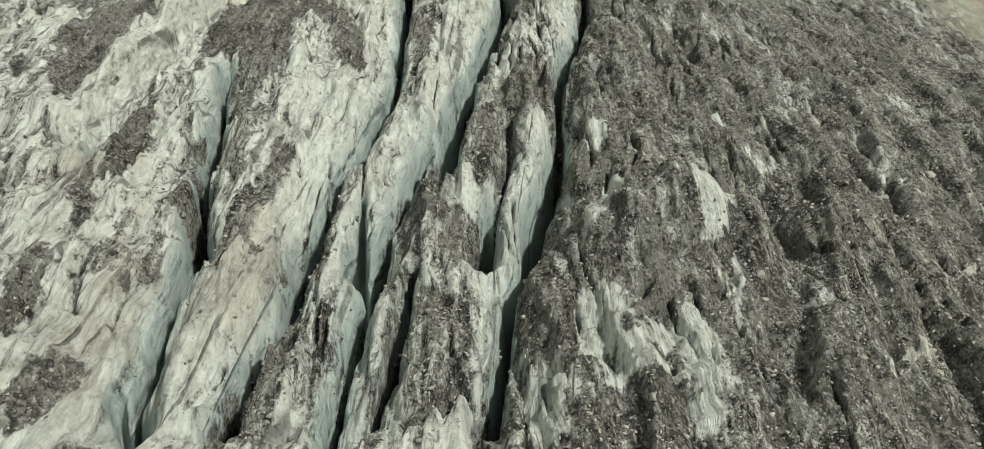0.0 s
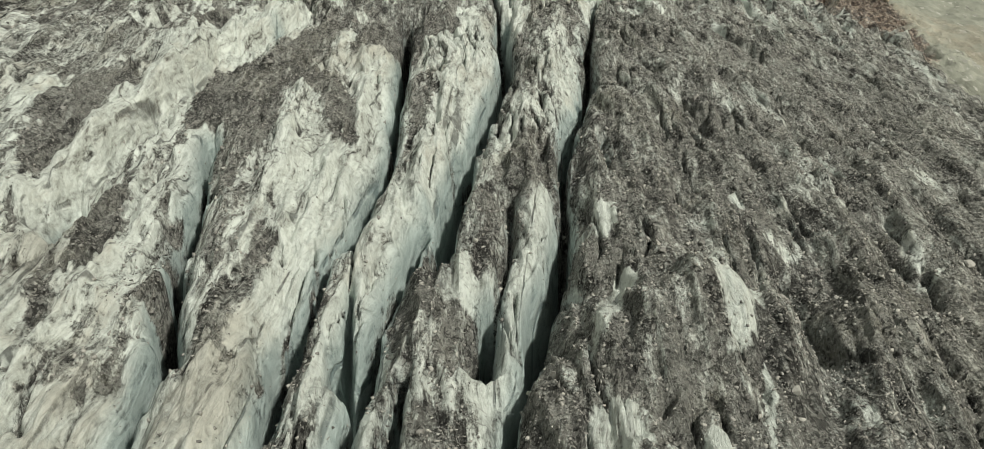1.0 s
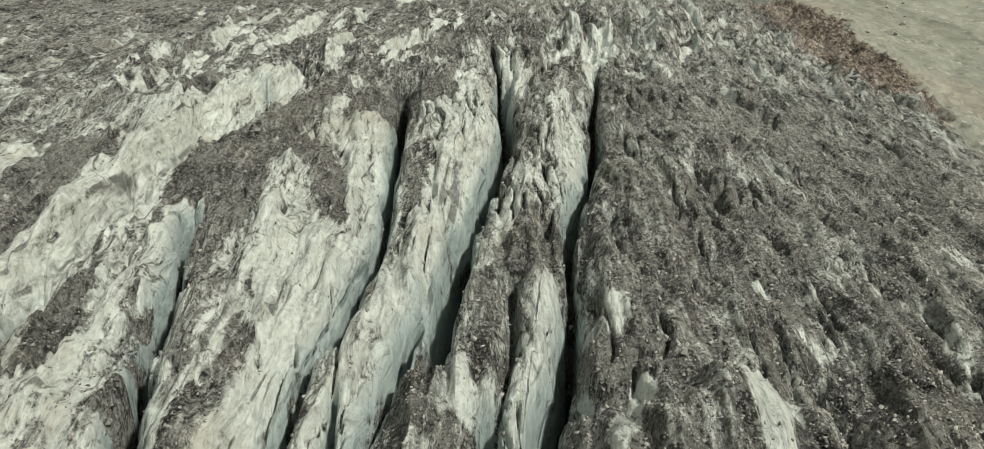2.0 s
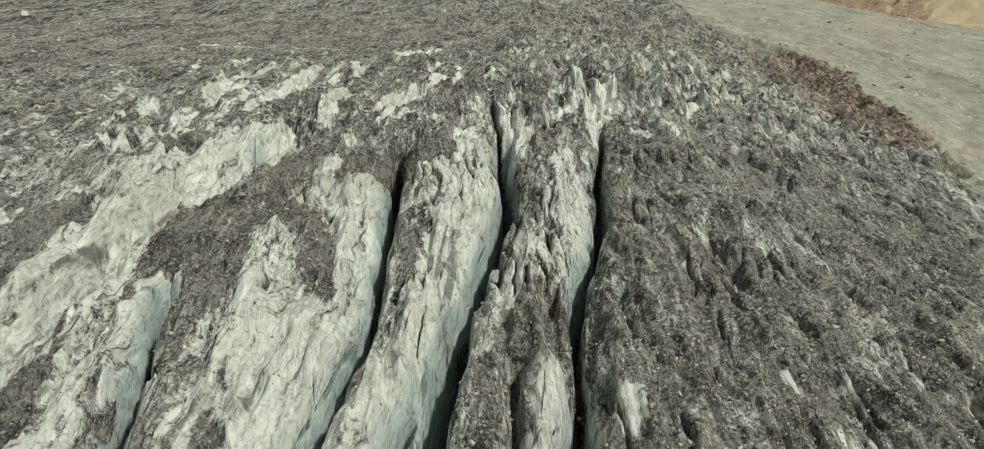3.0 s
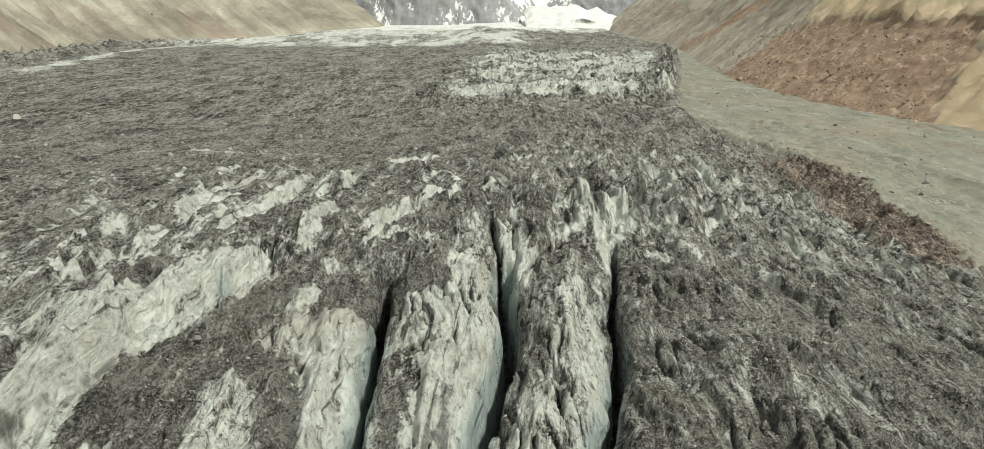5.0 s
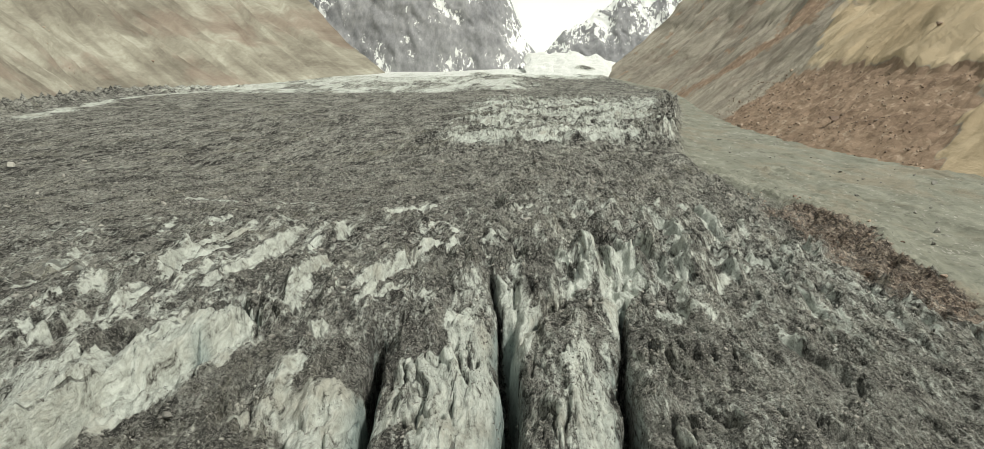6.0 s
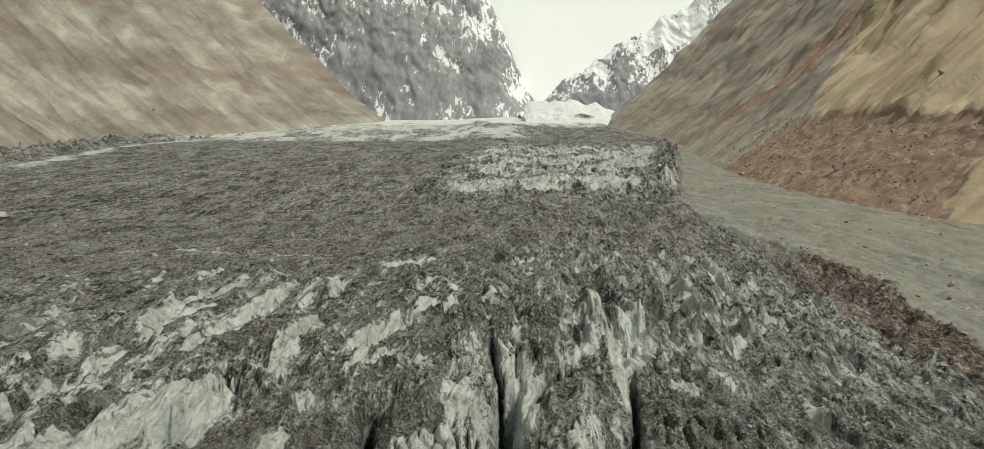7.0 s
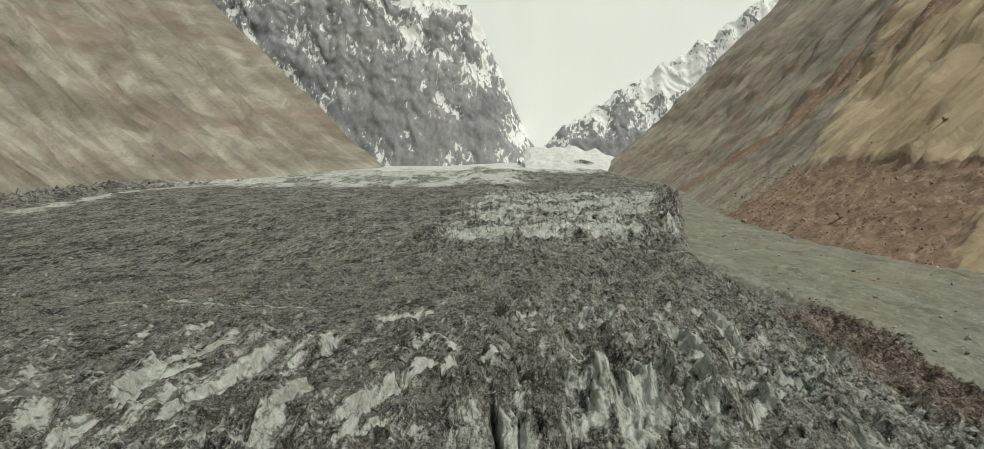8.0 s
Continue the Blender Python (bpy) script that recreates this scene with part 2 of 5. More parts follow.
def slope_material(name, plain, bright, scale, ratio):
    """Loose scree on a valley side: broad patches, faint streaks down the fall line, stones."""
    m, t, p = nodes_of(name)
    n = Net(t)
    pos = n.coords()
    u, v = n.attr("along"), n.attr("up")

    def lying(su, sv):
        comb = t.nodes.new("ShaderNodeCombineXYZ")
        n.put(comb.inputs[0], n.math("MULTIPLY", u, su))
        n.put(comb.inputs[1], n.math("MULTIPLY", v, sv))
        return comb.outputs[0]

    patchy = lying(ratio, 1.0)
    streak = n.vivid(lying(1 / 80, 0.2 / 80), 1.0, 4, 0.55, 0.8, 2.4)
    grit = n.vivid(lying(0.30, 1.0), 0.22 * scale, 8, 0.76)
    lumps = n.vivid(patchy, 0.036 * scale, 4, 0.55, 0.5, 1.7)
    wide = n.vivid(patchy, 0.0085, 4, 0.55, 0.8, 2.0)
    f = n.math("ADD", n.math("ADD", n.math("MULTIPLY", streak, 0.24), n.math("MULTIPLY", wide, 0.36)), n.math("ADD", n.math("MULTIPLY", lumps, 0.24), n.math("MULTIPLY", grit, 0.16)))
    col = n.ramp(f, *plain)
    hue = n.vivid(patchy, 0.006, 5, 0.6, 0.3, 2.8)
    col = n.mix(n.span(hue, 0.55, 0.9, 0.0, 0.6), col, n.mix(f, (0.13, 0.095, 0.072), (0.38, 0.30, 0.245)))
    gold = n.span(n.math("ADD", n.attr("ochre"), n.math("MULTIPLY", n.math("SUBTRACT", lumps, 0.5), 0.35)), 0.35, 0.65)
    col = n.mix(gold, col, n.ramp(f, *bright))
    redf = n.span(n.math("ADD", n.attr("red"), n.math("MULTIPLY", n.math("SUBTRACT", n.vivid(patchy, 0.03, 7, 0.66), 0.5), 0.7)), 0.42, 0.65)
    sp_ = t.nodes.new("ShaderNodeSeparateColor")
    t.links.new(n.voronoi(lying(0.5, 1.0), 0.30 * scale, out="Color", shape="MANHATTAN"), sp_.inputs[0])
    rock = n.ramp(n.math("ADD", n.math("ADD", n.math("MULTIPLY", grit, 0.35), n.math("MULTIPLY", lumps, 0.35)), n.math("MULTIPLY", n.math("POWER", sp_.outputs[0], 6.0), 0.35)), (0.05, (0.13, 0.092, 0.07)), (0.25, (0.29, 0.21, 0.153)), (0.5, (0.42, 0.312, 0.228)), (0.95, (0.60, 0.49, 0.385)))
    col = n.mix(redf, col, rock)
    siltf = n.span(n.math("ADD", n.attr("silt"), n.math("MULTIPLY", n.math("SUBTRACT", grit, 0.5), 0.5)), 0.35, 0.65)
    col = n.mix(siltf, col, n.mix(grit, (0.20, 0.20, 0.16), (0.34, 0.335, 0.28)))
    n.put(p.inputs["Base Color"], col)
    p.inputs["Roughness"].default_value = 0.95
    p.inputs["Specular IOR Level"].default_value = 0.1
    n.put(p.inputs["Normal"], n.bump(n.math("ADD", n.math("MULTIPLY", grit, 0.6), n.math("MULTIPLY", lumps, 1.6)), 0.7, 1.3 / scale))
    return m


def snow_rock_material(name, rock_a, rock_b, line):
    """Rock faces with snow in the gullies and on the ledges."""
    m, t, p = nodes_of(name)
    n = Net(t)
    pos = n.coords()
    fleck = n.vivid(n.coords((1.0, 0.4, 0.5), (0, 0.7, 0)), 0.055, 8, 0.70, 0.8, 3.0)
    fine = n.vivid(n.coords((1.0, 0.5, 0.6), (0, 0.5, 0)), 0.05, 7, 0.7)
    wide = n.vivid(pos, 0.0055, 5, 0.6)
    col = n.ramp(n.math("MULTIPLY_ADD", fine, 0.5, n.math("MULTIPLY", wide, 0.5)), (0.2, rock_a), (0.8, rock_b))
    snow = n.math("ADD", n.attr("snow"), n.math("ADD", n.math("MULTIPLY", n.math("SUBTRACT", fleck, 0.5), 1.0), n.math("ADD", n.math("MULTIPLY", n.math("SUBTRACT", wide, 0.5), 0.5), n.math("MULTIPLY", n.math("SUBTRACT", fine, 0.5), 0.25))))
    col = n.mix(n.span(snow, line, line + 0.07), col, (0.88, 0.90, 0.88))
    n.put(p.inputs["Base Color"], col)
    p.inputs["Roughness"].default_value = 0.95
    p.inputs["Specular IOR Level"].default_value = 0.05
    n.put(p.inputs["Normal"], n.bump(fine, 0.25, 1.0))
    return m


def rock_material(name, dark, light):
    m, t, p = nodes_of(name)
    n = Net(t)
    tex = t.nodes.new("ShaderNodeTexCoord").outputs["Object"]
    info = t.nodes.new("ShaderNodeObjectInfo")
    isl = t.nodes.new("ShaderNodeNewGeometry").outputs["Random Per Island"]
    f = n.math("ADD", n.math("MULTIPLY", n.noise(tex, 2.2, 6, 0.65), 0.5), n.math("MULTIPLY", n.math("FRACT", n.math("ADD", isl, info.outputs["Random"])), 0.5))
    n.put(p.inputs["Base Color"], n.ramp(f, (0.2, dark), (0.8, light)))
    p.inputs["Roughness"].default_value = 0.9
    n.put(p.inputs["Normal"], n.bump(n.noise(tex, 5.0, 6, 0.7), 0.6, 0.12))
    return m


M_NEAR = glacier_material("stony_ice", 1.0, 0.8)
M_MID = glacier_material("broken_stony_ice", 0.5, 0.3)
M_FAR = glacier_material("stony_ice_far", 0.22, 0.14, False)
M_LEFT = slope_material("tan_scree", ((0.24, (0.15, 0.135, 0.108)), (0.42, (0.24, 0.222, 0.178)), (0.58, (0.34, 0.325, 0.262)), (0.74, (0.48, 0.47, 0.39))), ((0.2, (0.25, 0.25, 0.195)), (0.8, (0.46, 0.455, 0.37))), 0.65, 0.4)
M_RIGHT = slope_material("ochre_scree", ((0.22, (0.20, 0.178, 0.15)), (0.42, (0.33, 0.298, 0.248)), (0.6, (0.45, 0.41, 0.338)), (0.82, (0.62, 0.58, 0.48))), ((0.2, (0.42, 0.33, 0.215)), (0.5, (0.60, 0.49, 0.335)), (0.8, (0.74, 0.63, 0.455))), 1.0, 0.3)
# rock tones kept pale: haze of the distance put into the colour
M_PEAK = snow_rock_material("snowy_rock", (0.20, 0.205, 0.215), (0.42, 0.425, 0.43), 0.50)
M_GLOW_SNOW = snow_rock_material("glowing_snowfield", (0.5, 0.53, 0.56), (0.6, 0.63, 0.66), 0.30)
# the snow glows by itself, in place of bright haze and white sky
snow_shader = M_GLOW_SNOW.node_tree.nodes["Principled BSDF"]
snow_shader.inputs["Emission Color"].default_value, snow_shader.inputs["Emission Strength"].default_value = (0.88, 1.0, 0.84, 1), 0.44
M_ROCK = rock_material("grey_rock", (0.075, 0.073, 0.066), (0.46, 0.45, 0.40))
M_BROWN = rock_material("brown_rock", (0.15, 0.105, 0.08), (0.52, 0.42, 0.33))

# ---- land forms: noise, ground height, ice cover ----
def lattice(ix, iy, seed):
    h = (ix.astype(np.int64) * 374761393 + iy.astype(np.int64) * 668265263 + seed * 974634541) & 0xFFFFFFFF
    h = ((h ^ (h >> 13)) * 1274126177) & 0xFFFFFFFF
    return ((h ^ (h >> 16)) & 0xFFFF) * (2 * np.pi / 65536)


def perlin(x, y, seed=0):
    x, y = np.broadcast_arrays(np.asarray(x, float), np.asarray(y, float))
    ix, iy = np.floor(x), np.floor(y)
    fx, fy = x - ix, y - iy
    u, v = fx * fx * fx * (fx * (fx * 6 - 15) + 10), fy * fy * fy * (fy * (fy * 6 - 15) + 10)

    def corner(dx, dy):
        a = lattice(ix + dx, iy + dy, seed)
        return np.cos(a) * (fx - dx) + np.sin(a) * (fy - dy)

    low = corner(0, 0) * (1 - u) + corner(1, 0) * u
    high = corner(0, 1) * (1 - u) + corner(1, 1) * u
    return (low * (1 - v) + high * v) * 1.5


def fbm(x, y, seed=0, octaves=4, gain=0.5):
    total, a = 0.0, 1.0
    for o in range(octaves):
        total = total + a * perlin(x * 2**o, y * 2**o, seed + 17 * o)
        a *= gain
    return total


def ridged(x, y, seed=0, octaves=3, gain=0.5):
    total, a = 0.0, 1.0
    for o in range(octaves):
        total = total + a * (1 - 2 * np.abs(perlin(x * 2**o, y * 2**o, seed + 23 * o)))
        a *= gain
    return total


def smooth(v, lo, hi):
    s = np.clip((v - lo) / (hi - lo), 0, 1)
    return s * s * (3 - 2 * s)


def soft(u, s):
    return s * np.logaddexp(0, u / s)


def distance_to(points, X, Y, reach):
    """Distance of every place to a line through points, where it is under reach."""
    D = np.full(X.shape, 1e3)
    xs, ys = [p[0] for p in points], [p[1] for p in points]
    near = (X > min(xs) - reach) & (X < max(xs) + reach) & (Y > min(ys) - reach) & (Y < max(ys) + reach)
    if not near.any():
        return D
    x, y = X[near], Y[near]
    d = np.full(x.shape, 1e3)
    for (ax, ay), (bx, by) in zip(points, points[1:]):
        ux, uy = bx - ax, by - ay
        k = np.clip(((x - ax) * ux + (y - ay) * uy) / (ux * ux + uy * uy), 0, 1)
        d = np.minimum(d, np.hypot(x - ax - k * ux, y - ay - k * uy))
    D[near] = d
    return D


def signed_to(points, X, Y, reach):
    """Signed distance to a line (positive on its left), where it is under reach, and how far past its ends."""
    S, past = np.full(X.shape, 1e3), np.full(X.shape, 1e3)
    xs_, ys_ = [p[0] for p in points], [p[1] for p in points]
    near = (X > min(xs_) - reach) & (X < max(xs_) + reach) & (Y > min(ys_) - reach) & (Y < max(ys_) + reach)
    if not near.any():
        return None
    x, y = X[near], Y[near]
    best, sign, over = np.full(x.shape, 1e3), np.ones(x.shape), np.zeros(x.shape)
    last = len(points) - 2
    for n_, ((ax, ay), (bx, by)) in enumerate(zip(points, points[1:])):
        ux, uy = bx - ax, by - ay
        length = math.hypot(ux, uy)
        raw = ((x - ax) * ux + (y - ay) * uy) / length
        k = np.clip(raw / length, 0, 1)
        d = np.hypot(x - ax - k * ux, y - ay - k * uy)
        closer = d < best
        best = np.where(closer, d, best)
        sign = np.where(closer, np.sign(ux * (y - ay) - uy * (x - ax)), sign)
        beyond = (np.maximum(-raw, 0) if n_ == 0 else 0) + (np.maximum(raw - length, 0) if n_ == last else 0)
        over = np.where(closer, beyond, over)
    return near, best * sign, over


def valley(x, y):
    """The glacier's broad shape."""
    fall = np.interp(y, [0, 270, 330, 450, 570, 1000, 1500, 2700, 3400, 3900, 4300, 4700], [0, 0, 3, 10, 17, 29, 33, 33, 22, 5, -14, -50])
    side = np.minimum(0.235 * soft(x - 33, 6), 30) * np.interp(y, [0, 450, 800], [1, 1, 0.2]) + np.minimum(0.06 * soft(-x - 40, 10), 8)
    return np.maximum(8 - fall - side, -27)


def right_edge(y):
    """Where the ice ends against the side moraine."""
    return np.interp(y, [0, 250, 328, 400, 445, 500, 556, 620, 744, 924, 1071, 1809, 2850, 4500], [114, 117, 128, 140, 146, 153, 158, 158, 144, 158, 184, 318, 470, 440])


def right_foot(y):
    """Foot of the valley side across the gravel bank."""
    return np.interp(y, [-800, 600, 810, 1000, 1300, 1800, 2400, 3000, 4400], [360, 330, 296, 286, 292, 345, 430, 490, 470])


def left_foot(y):
    return np.interp(y, [-800, 800, 1640, 2300, 2800, 3400, 4100, 4400], [-900, -850, -800, -930, -1000, -900, -640, -400])


CREVASSES = []  # points, half width, depth


def crevasse(points, half, depth):
    CREVASSES.append((points, half, depth))


crevasse([(-43.5, 166.1), (-41.4, 152.2), (-38.7, 139.3), (-38.1, 130.3), (-37.4, 124.1), (-35.9, 116.1), (-34.6, 110.4), (-33.5, 105.9), (-31.4, 100.0), (-30.0, 93.3)], 0.60, 8)
crevasse([(-20.3, 93.2), (-20.4, 98.2), (-19.8, 103.0), (-18.9, 109.4), (-19.1, 116.4), (-18.1, 122.4), (-16.9, 131.5), (-16.1, 144.0), (-15.2, 153.7), (-16.2, 173.5), (-17.4, 210.0), (-18.3, 228.6), (-19.4, 249.2)], 0.65, 9)
crevasse([(-6.5, 116.1), (-5.6, 123.5), (-5.4, 130.6), (-5.0, 140.6), (-3.5, 156.8), (-2.6, 166.2), (0.1, 182.8), (1.8, 198.6), (3.0, 216.9), (2.6, 232.6), (2.2, 254.1)], 0.96, 11)
crevasse([(-0.3, 292.8), (1.4, 260.7), (1.4, 236.3), (2.6, 221.4)], 0.50, 8)
crevasse([(-8.9, 128.7), (-9.8, 119.4), (-11.2, 110.7), (-11.5, 103.1), (-11.8, 93.2)], 0.45, 8)
crevasse([(-15.1, 100.9), (-14.2, 93.2)], 0.45, 5)
crevasse([(-15.2, 110.0), (-14.0, 100.9), (-13.2, 93.2)], 0.45, 5)
crevasse([(3.4, 93.2), (4.5, 100.8), (5.9, 110.4), (7.0, 114.9), (8.3, 122.7), (9.7, 137.5), (10.5, 153.7), (12.2, 171.6), (15.2, 181.2), (16.0, 186.0), (18.5, 196.9), (18.7, 203.9), (20.5, 229.0), (25.3, 263.8)], 0.66, 9)
crevasse([(0.0, 105.5), (-0.4, 99.7), (-0.7, 93.3)], 0.70, 10)
crevasse([(2.4, 137.5), (2.0, 122.6), (1.4, 112.8), (0.7, 105.5)], 0.45, 4)
crevasse([(6.3, 114.2), (7.6, 109.4), (9.2, 105.6)], 0.45, 4)
crevasse([(-7.9, 92.3), (-8.4, 83.0), (-9.2, 74.7), (-9.5, 64.8)], 0.45, 6)
crevasse([(-34.6, 110.6), (-32.0, 99.0), (-31.4, 90.0), (-30.9, 83.3), (-30.3, 75.9), (-29.8, 70.3), (-28.4, 65.0)], 0.45, 8)
crevasse([(-19.6, 99.9), (-20.0, 91.7), (-19.6, 84.3), (-20.1, 78.8), (-20.9, 74.7), (-21.2, 70.1), (-21.0, 64.8)], 0.45, 8)
crevasse([(-11.2, 101.7), (-12.0, 94.3), (-12.6, 84.2), (-13.0, 75.7), (-13.1, 69.2), (-12.9, 64.8)], 0.45, 8)
crevasse([(-31.5, 71.2), (-29.0, 66.9)], 0.72, 6)
crevasse([(4.4, 95.7), (2.9, 90.9), (1.9, 87.8), (1.4, 80.8), (0.6, 74.6), (-0.4, 64.8)], 0.47, 7)
crevasse([(31.6, 112.3), (31.2, 102.2), (31.1, 94.5)], 0.51, 4)
crevasse([(45.1, 134.6), (46.0, 126.1), (47.2, 112.8)], 0.55, 3)
crevasse([(33.1, 140.9), (34.5, 135.2), (34.2, 126.8)], 0.48, 3)
crevasse([(29.4, 120.7), (28.8, 110.4), (27.8, 104.0)], 0.45, 3)
crevasse([(16.4, 162.1), (16.4, 148.9), (16.4, 141.9)], 0.79, 3)
crevasse([(-49.4, 270.9), (-43.2, 252.6), (-44.0, 263.0)], 0.83, 6)
crevasse([(-17.5, 231.8), (-17.0, 219.0)], 0.47, 6)
crevasse([(11.1, 260.7), (7.2, 249.7)], 0.56, 5)
crevasse([(-52.1, 124.3), (-53.2, 129.7), (-53.2, 136.4)], 0.66, 4)
crevasse([(48.1, 209.8), (48.8, 195.6), (50.3, 182.0), (49.3, 164.5)], 0.57, 3)
crevasse([(62.4, 196.1), (63.7, 186.3), (71.1, 188.0)], 0.53, 3)
crevasse([(49.1, 149.2), (47.8, 159.5), (48.8, 173.0)], 0.45, 3)
crevasse([(47.2, 106.7), (49.3, 121.1), (50.4, 131.5)], 0.45, 3)
crevasse([(30.8, 164.0), (30.0, 150.5), (33.1, 140.9)], 0.45, 2.5)

SCARPS = []  # points, height, reach, side that drops


def scarp(points, height, reach, side):
    SCARPS.append((points, height, reach, side))


scarp([(-57, 130), (-54, 160), (-54, 189), (-53, 209), (-49, 217), (-43, 241)], 4.5, 9, 1)
scarp([(-80.9, 344.1), (-81.6, 370.9), (-77.7, 395.6), (-86.4, 445.7)], 2.1, 7, 1)
scarp([(-75.1, 302.7), (-77.9, 318.6), (-80.9, 344.1)], 4.0, 10, 1)
scarp([(-45.3, 369.6), (-48.2, 408.3)], 3.3, 9, 1)
scarp([(-61.5, 305.6), (-60.9, 317.0), (-59.2, 337.4), (-58.4, 354.6), (-58.9, 394.7)], 2.5, 8, 1)
scarp([(-39.4, 279.1), (-41.7, 302.5), (-40.5, 320.8)], 2.1, 7, 1)
scarp([(-27.8, 280.4), (-25.0, 300.2), (-21.1, 318.3)], 2.9, 9, 1)
scarp([(-19.9, 322.2), (-13.5, 330.4)], 2.8, 9, 1)
scarp([(-10.5, 319.8), (-9.6, 328.0)], 2.1, 7, 1)
scarp([(-2.1, 321.6), (-6.4, 337.2)], 2.1, 7, 1)
scarp([(-110.9, 326.3), (-119.5, 363.8)], 2.1, 7, 1)
scarp([(-84.7, 278.2), (-86.9, 296.5)], 2.9, 9, 1)
scarp([(-75.2, 247.2), (-74.3, 255.7), (-73.8, 266.2), (-71.8, 274.3)], 2.0, 7, 1)
scarp([(-76.2, 234.2), (-75.0, 240.6)], 2.3, 8, 1)
scarp([(-83.2, 248.9), (-82.2, 261.8)], 1.7, 7, 1)
scarp([(-94.4, 343.0), (-91.9, 357.8)], 1.0, 6, 1)
scarp([(-105.7, 347.8), (-108.3, 369.4)], 1.1, 6, 1)
scarp([(-114.4, 420.7), (-124.1, 473.5)], 1.1, 6, 1)
scarp([(-106.5, 444.4), (-106.4, 488.0)], 1.1, 6, 1)
scarp([(-102.6, 314.2), (-107.3, 337.1)], 1.1, 6, 1)
scarp([(-61.7, 284.6), (-60.9, 295.5)], 1.3, 6, 1)
scarp([(-38.6, 259.8), (-39.9, 279.1)], 1.7, 7, 1)
scarp([(-38.1, 257.5), (-45.0, 267.7)], 1.9, 7, 1)
scarp([(-10.6, 364.4), (-16.5, 405.4)], 2.0, 7, 1)
scarp([(-37.3, 452.8), (-22.8, 482.4)], 1.4, 6, 1)
scarp([(15.7, 331.4), (6.4, 348.5)], 1.7, 7, 1)
scarp([(-1.9, 339.6), (1.4, 352.6)], 1.5, 6, 1)
scarp([(8.5, 438.8), (18.1, 454.3)], 1.3, 6, 1)
scarp([(39.7, 439.7), (51.2, 497.4)], 2.2, 8, -1)
scarp([(88.3, 450.7), (96.0, 552.6)], 4.6, 11, -1)
scarp([(95.3, 521.6), (86.0, 538.3)], 2.0, 7, -1)
scarp([(60.2, 384.2), (66.3, 494.8)], 1.6, 7, -1)
scarp([(41.1, 369.5), (48.0, 373.3)], 1.1, 6, -1)
scarp([(56.2, 363.9), (49.5, 366.0)], 1.5, 6, -1)
scarp([(98.4, 404.6), (110.2, 458.3)], 3.4, 9, -1)
scarp([(62.9, 320.5), (54.0, 328.6)], 1.3, 6, -1)
scarp([(46.3, 309.6), (49.9, 344.0)], 2.2, 7, -1)
scarp([(37.5, 317.5), (36.9, 328.9)], 1.8, 7, -1)
scarp([(78.1, 352.9), (69.5, 375.2)], 1.3, 6, -1)
scarp([(71.4, 308.7), (69.4, 322.0)], 1.1, 6, -1)
scarp([(68.8, 268.8), (67.9, 284.5)], 1.0, 6, -1)
scarp([(48.7, 261.0), (55.5, 277.2)], 1.3, 6, -1)
scarp([(52.8, 241.3), (53.1, 256.2)], 1.0, 6, -1)
scarp([(39.4, 250.2), (35.5, 252.0)], 1.0, 6, -1)
scarp([(56.9, 244.3), (67.4, 246.8)], 1.0, 6, -1)
scarp([(62.8, 444.0), (60.7, 491.2)], 1.7, 7, -1)
scarp([(100.4, 471.1), (106.9, 512.8)], 2.7, 8, -1)
scarp([(125.5, 461.5), (138.0, 516.8)], 2.2, 7, -1)
scarp([(-25.9, 265.7), (-20.0, 277.1)], 1.3, 6, 1)
scarp([(-30.6, 240.9), (-29.9, 248.4)], 1.5, 6, 1)
scarp([(-72.2, 271.3), (-74.7, 288.7)], 1.2, 6, 1)
scarp([(-109.6, 304.2), (-111.4, 317.3)], 1.3, 6, 1)
scarp([(-67.6, 244.5), (-65.4, 249.8)], 1.0, 6, 1)
scarp([(-91.3, 271.0), (-88.8, 276.3)], 1.0, 6, 1)
scarp([(-76.0, 344.4), (-74.2, 356.3)], 1.0, 6, 1)
scarp([(16.5, 303.8), (13.0, 317.6)], 1.2, 6, 1)
lots = random.Random(5)
for k in range(130):
    cx_, cy_ = lots.uniform(-190, 130), lots.uniform(265, 560)
    lean_, half_ = 0.0012 * cx_ + lots.uniform(-0.12, 0.12), lots.uniform(14, 42)
    bend = lots.uniform(-2, 2)
    scarp([(cx_ - lean_ * half_, cy_ - half_), (cx_ + bend, cy_), (cx_ + lean_ * half_, cy_ + half_)], lots.uniform(0.5, 1.2) * (1 if cy_ < 420 else 0.7), lots.uniform(4, 8), 1 if cx_ < lots.uniform(-25, 35) else -1)

COVER = []  # points, half width (0: a filled outline), bare ice from 0 (stones) to 1


def stroke(points, half, bare_):
    COVER.append((points, half, bare_))


def area(points, bare_):
    COVER.append((points, 0, bare_))


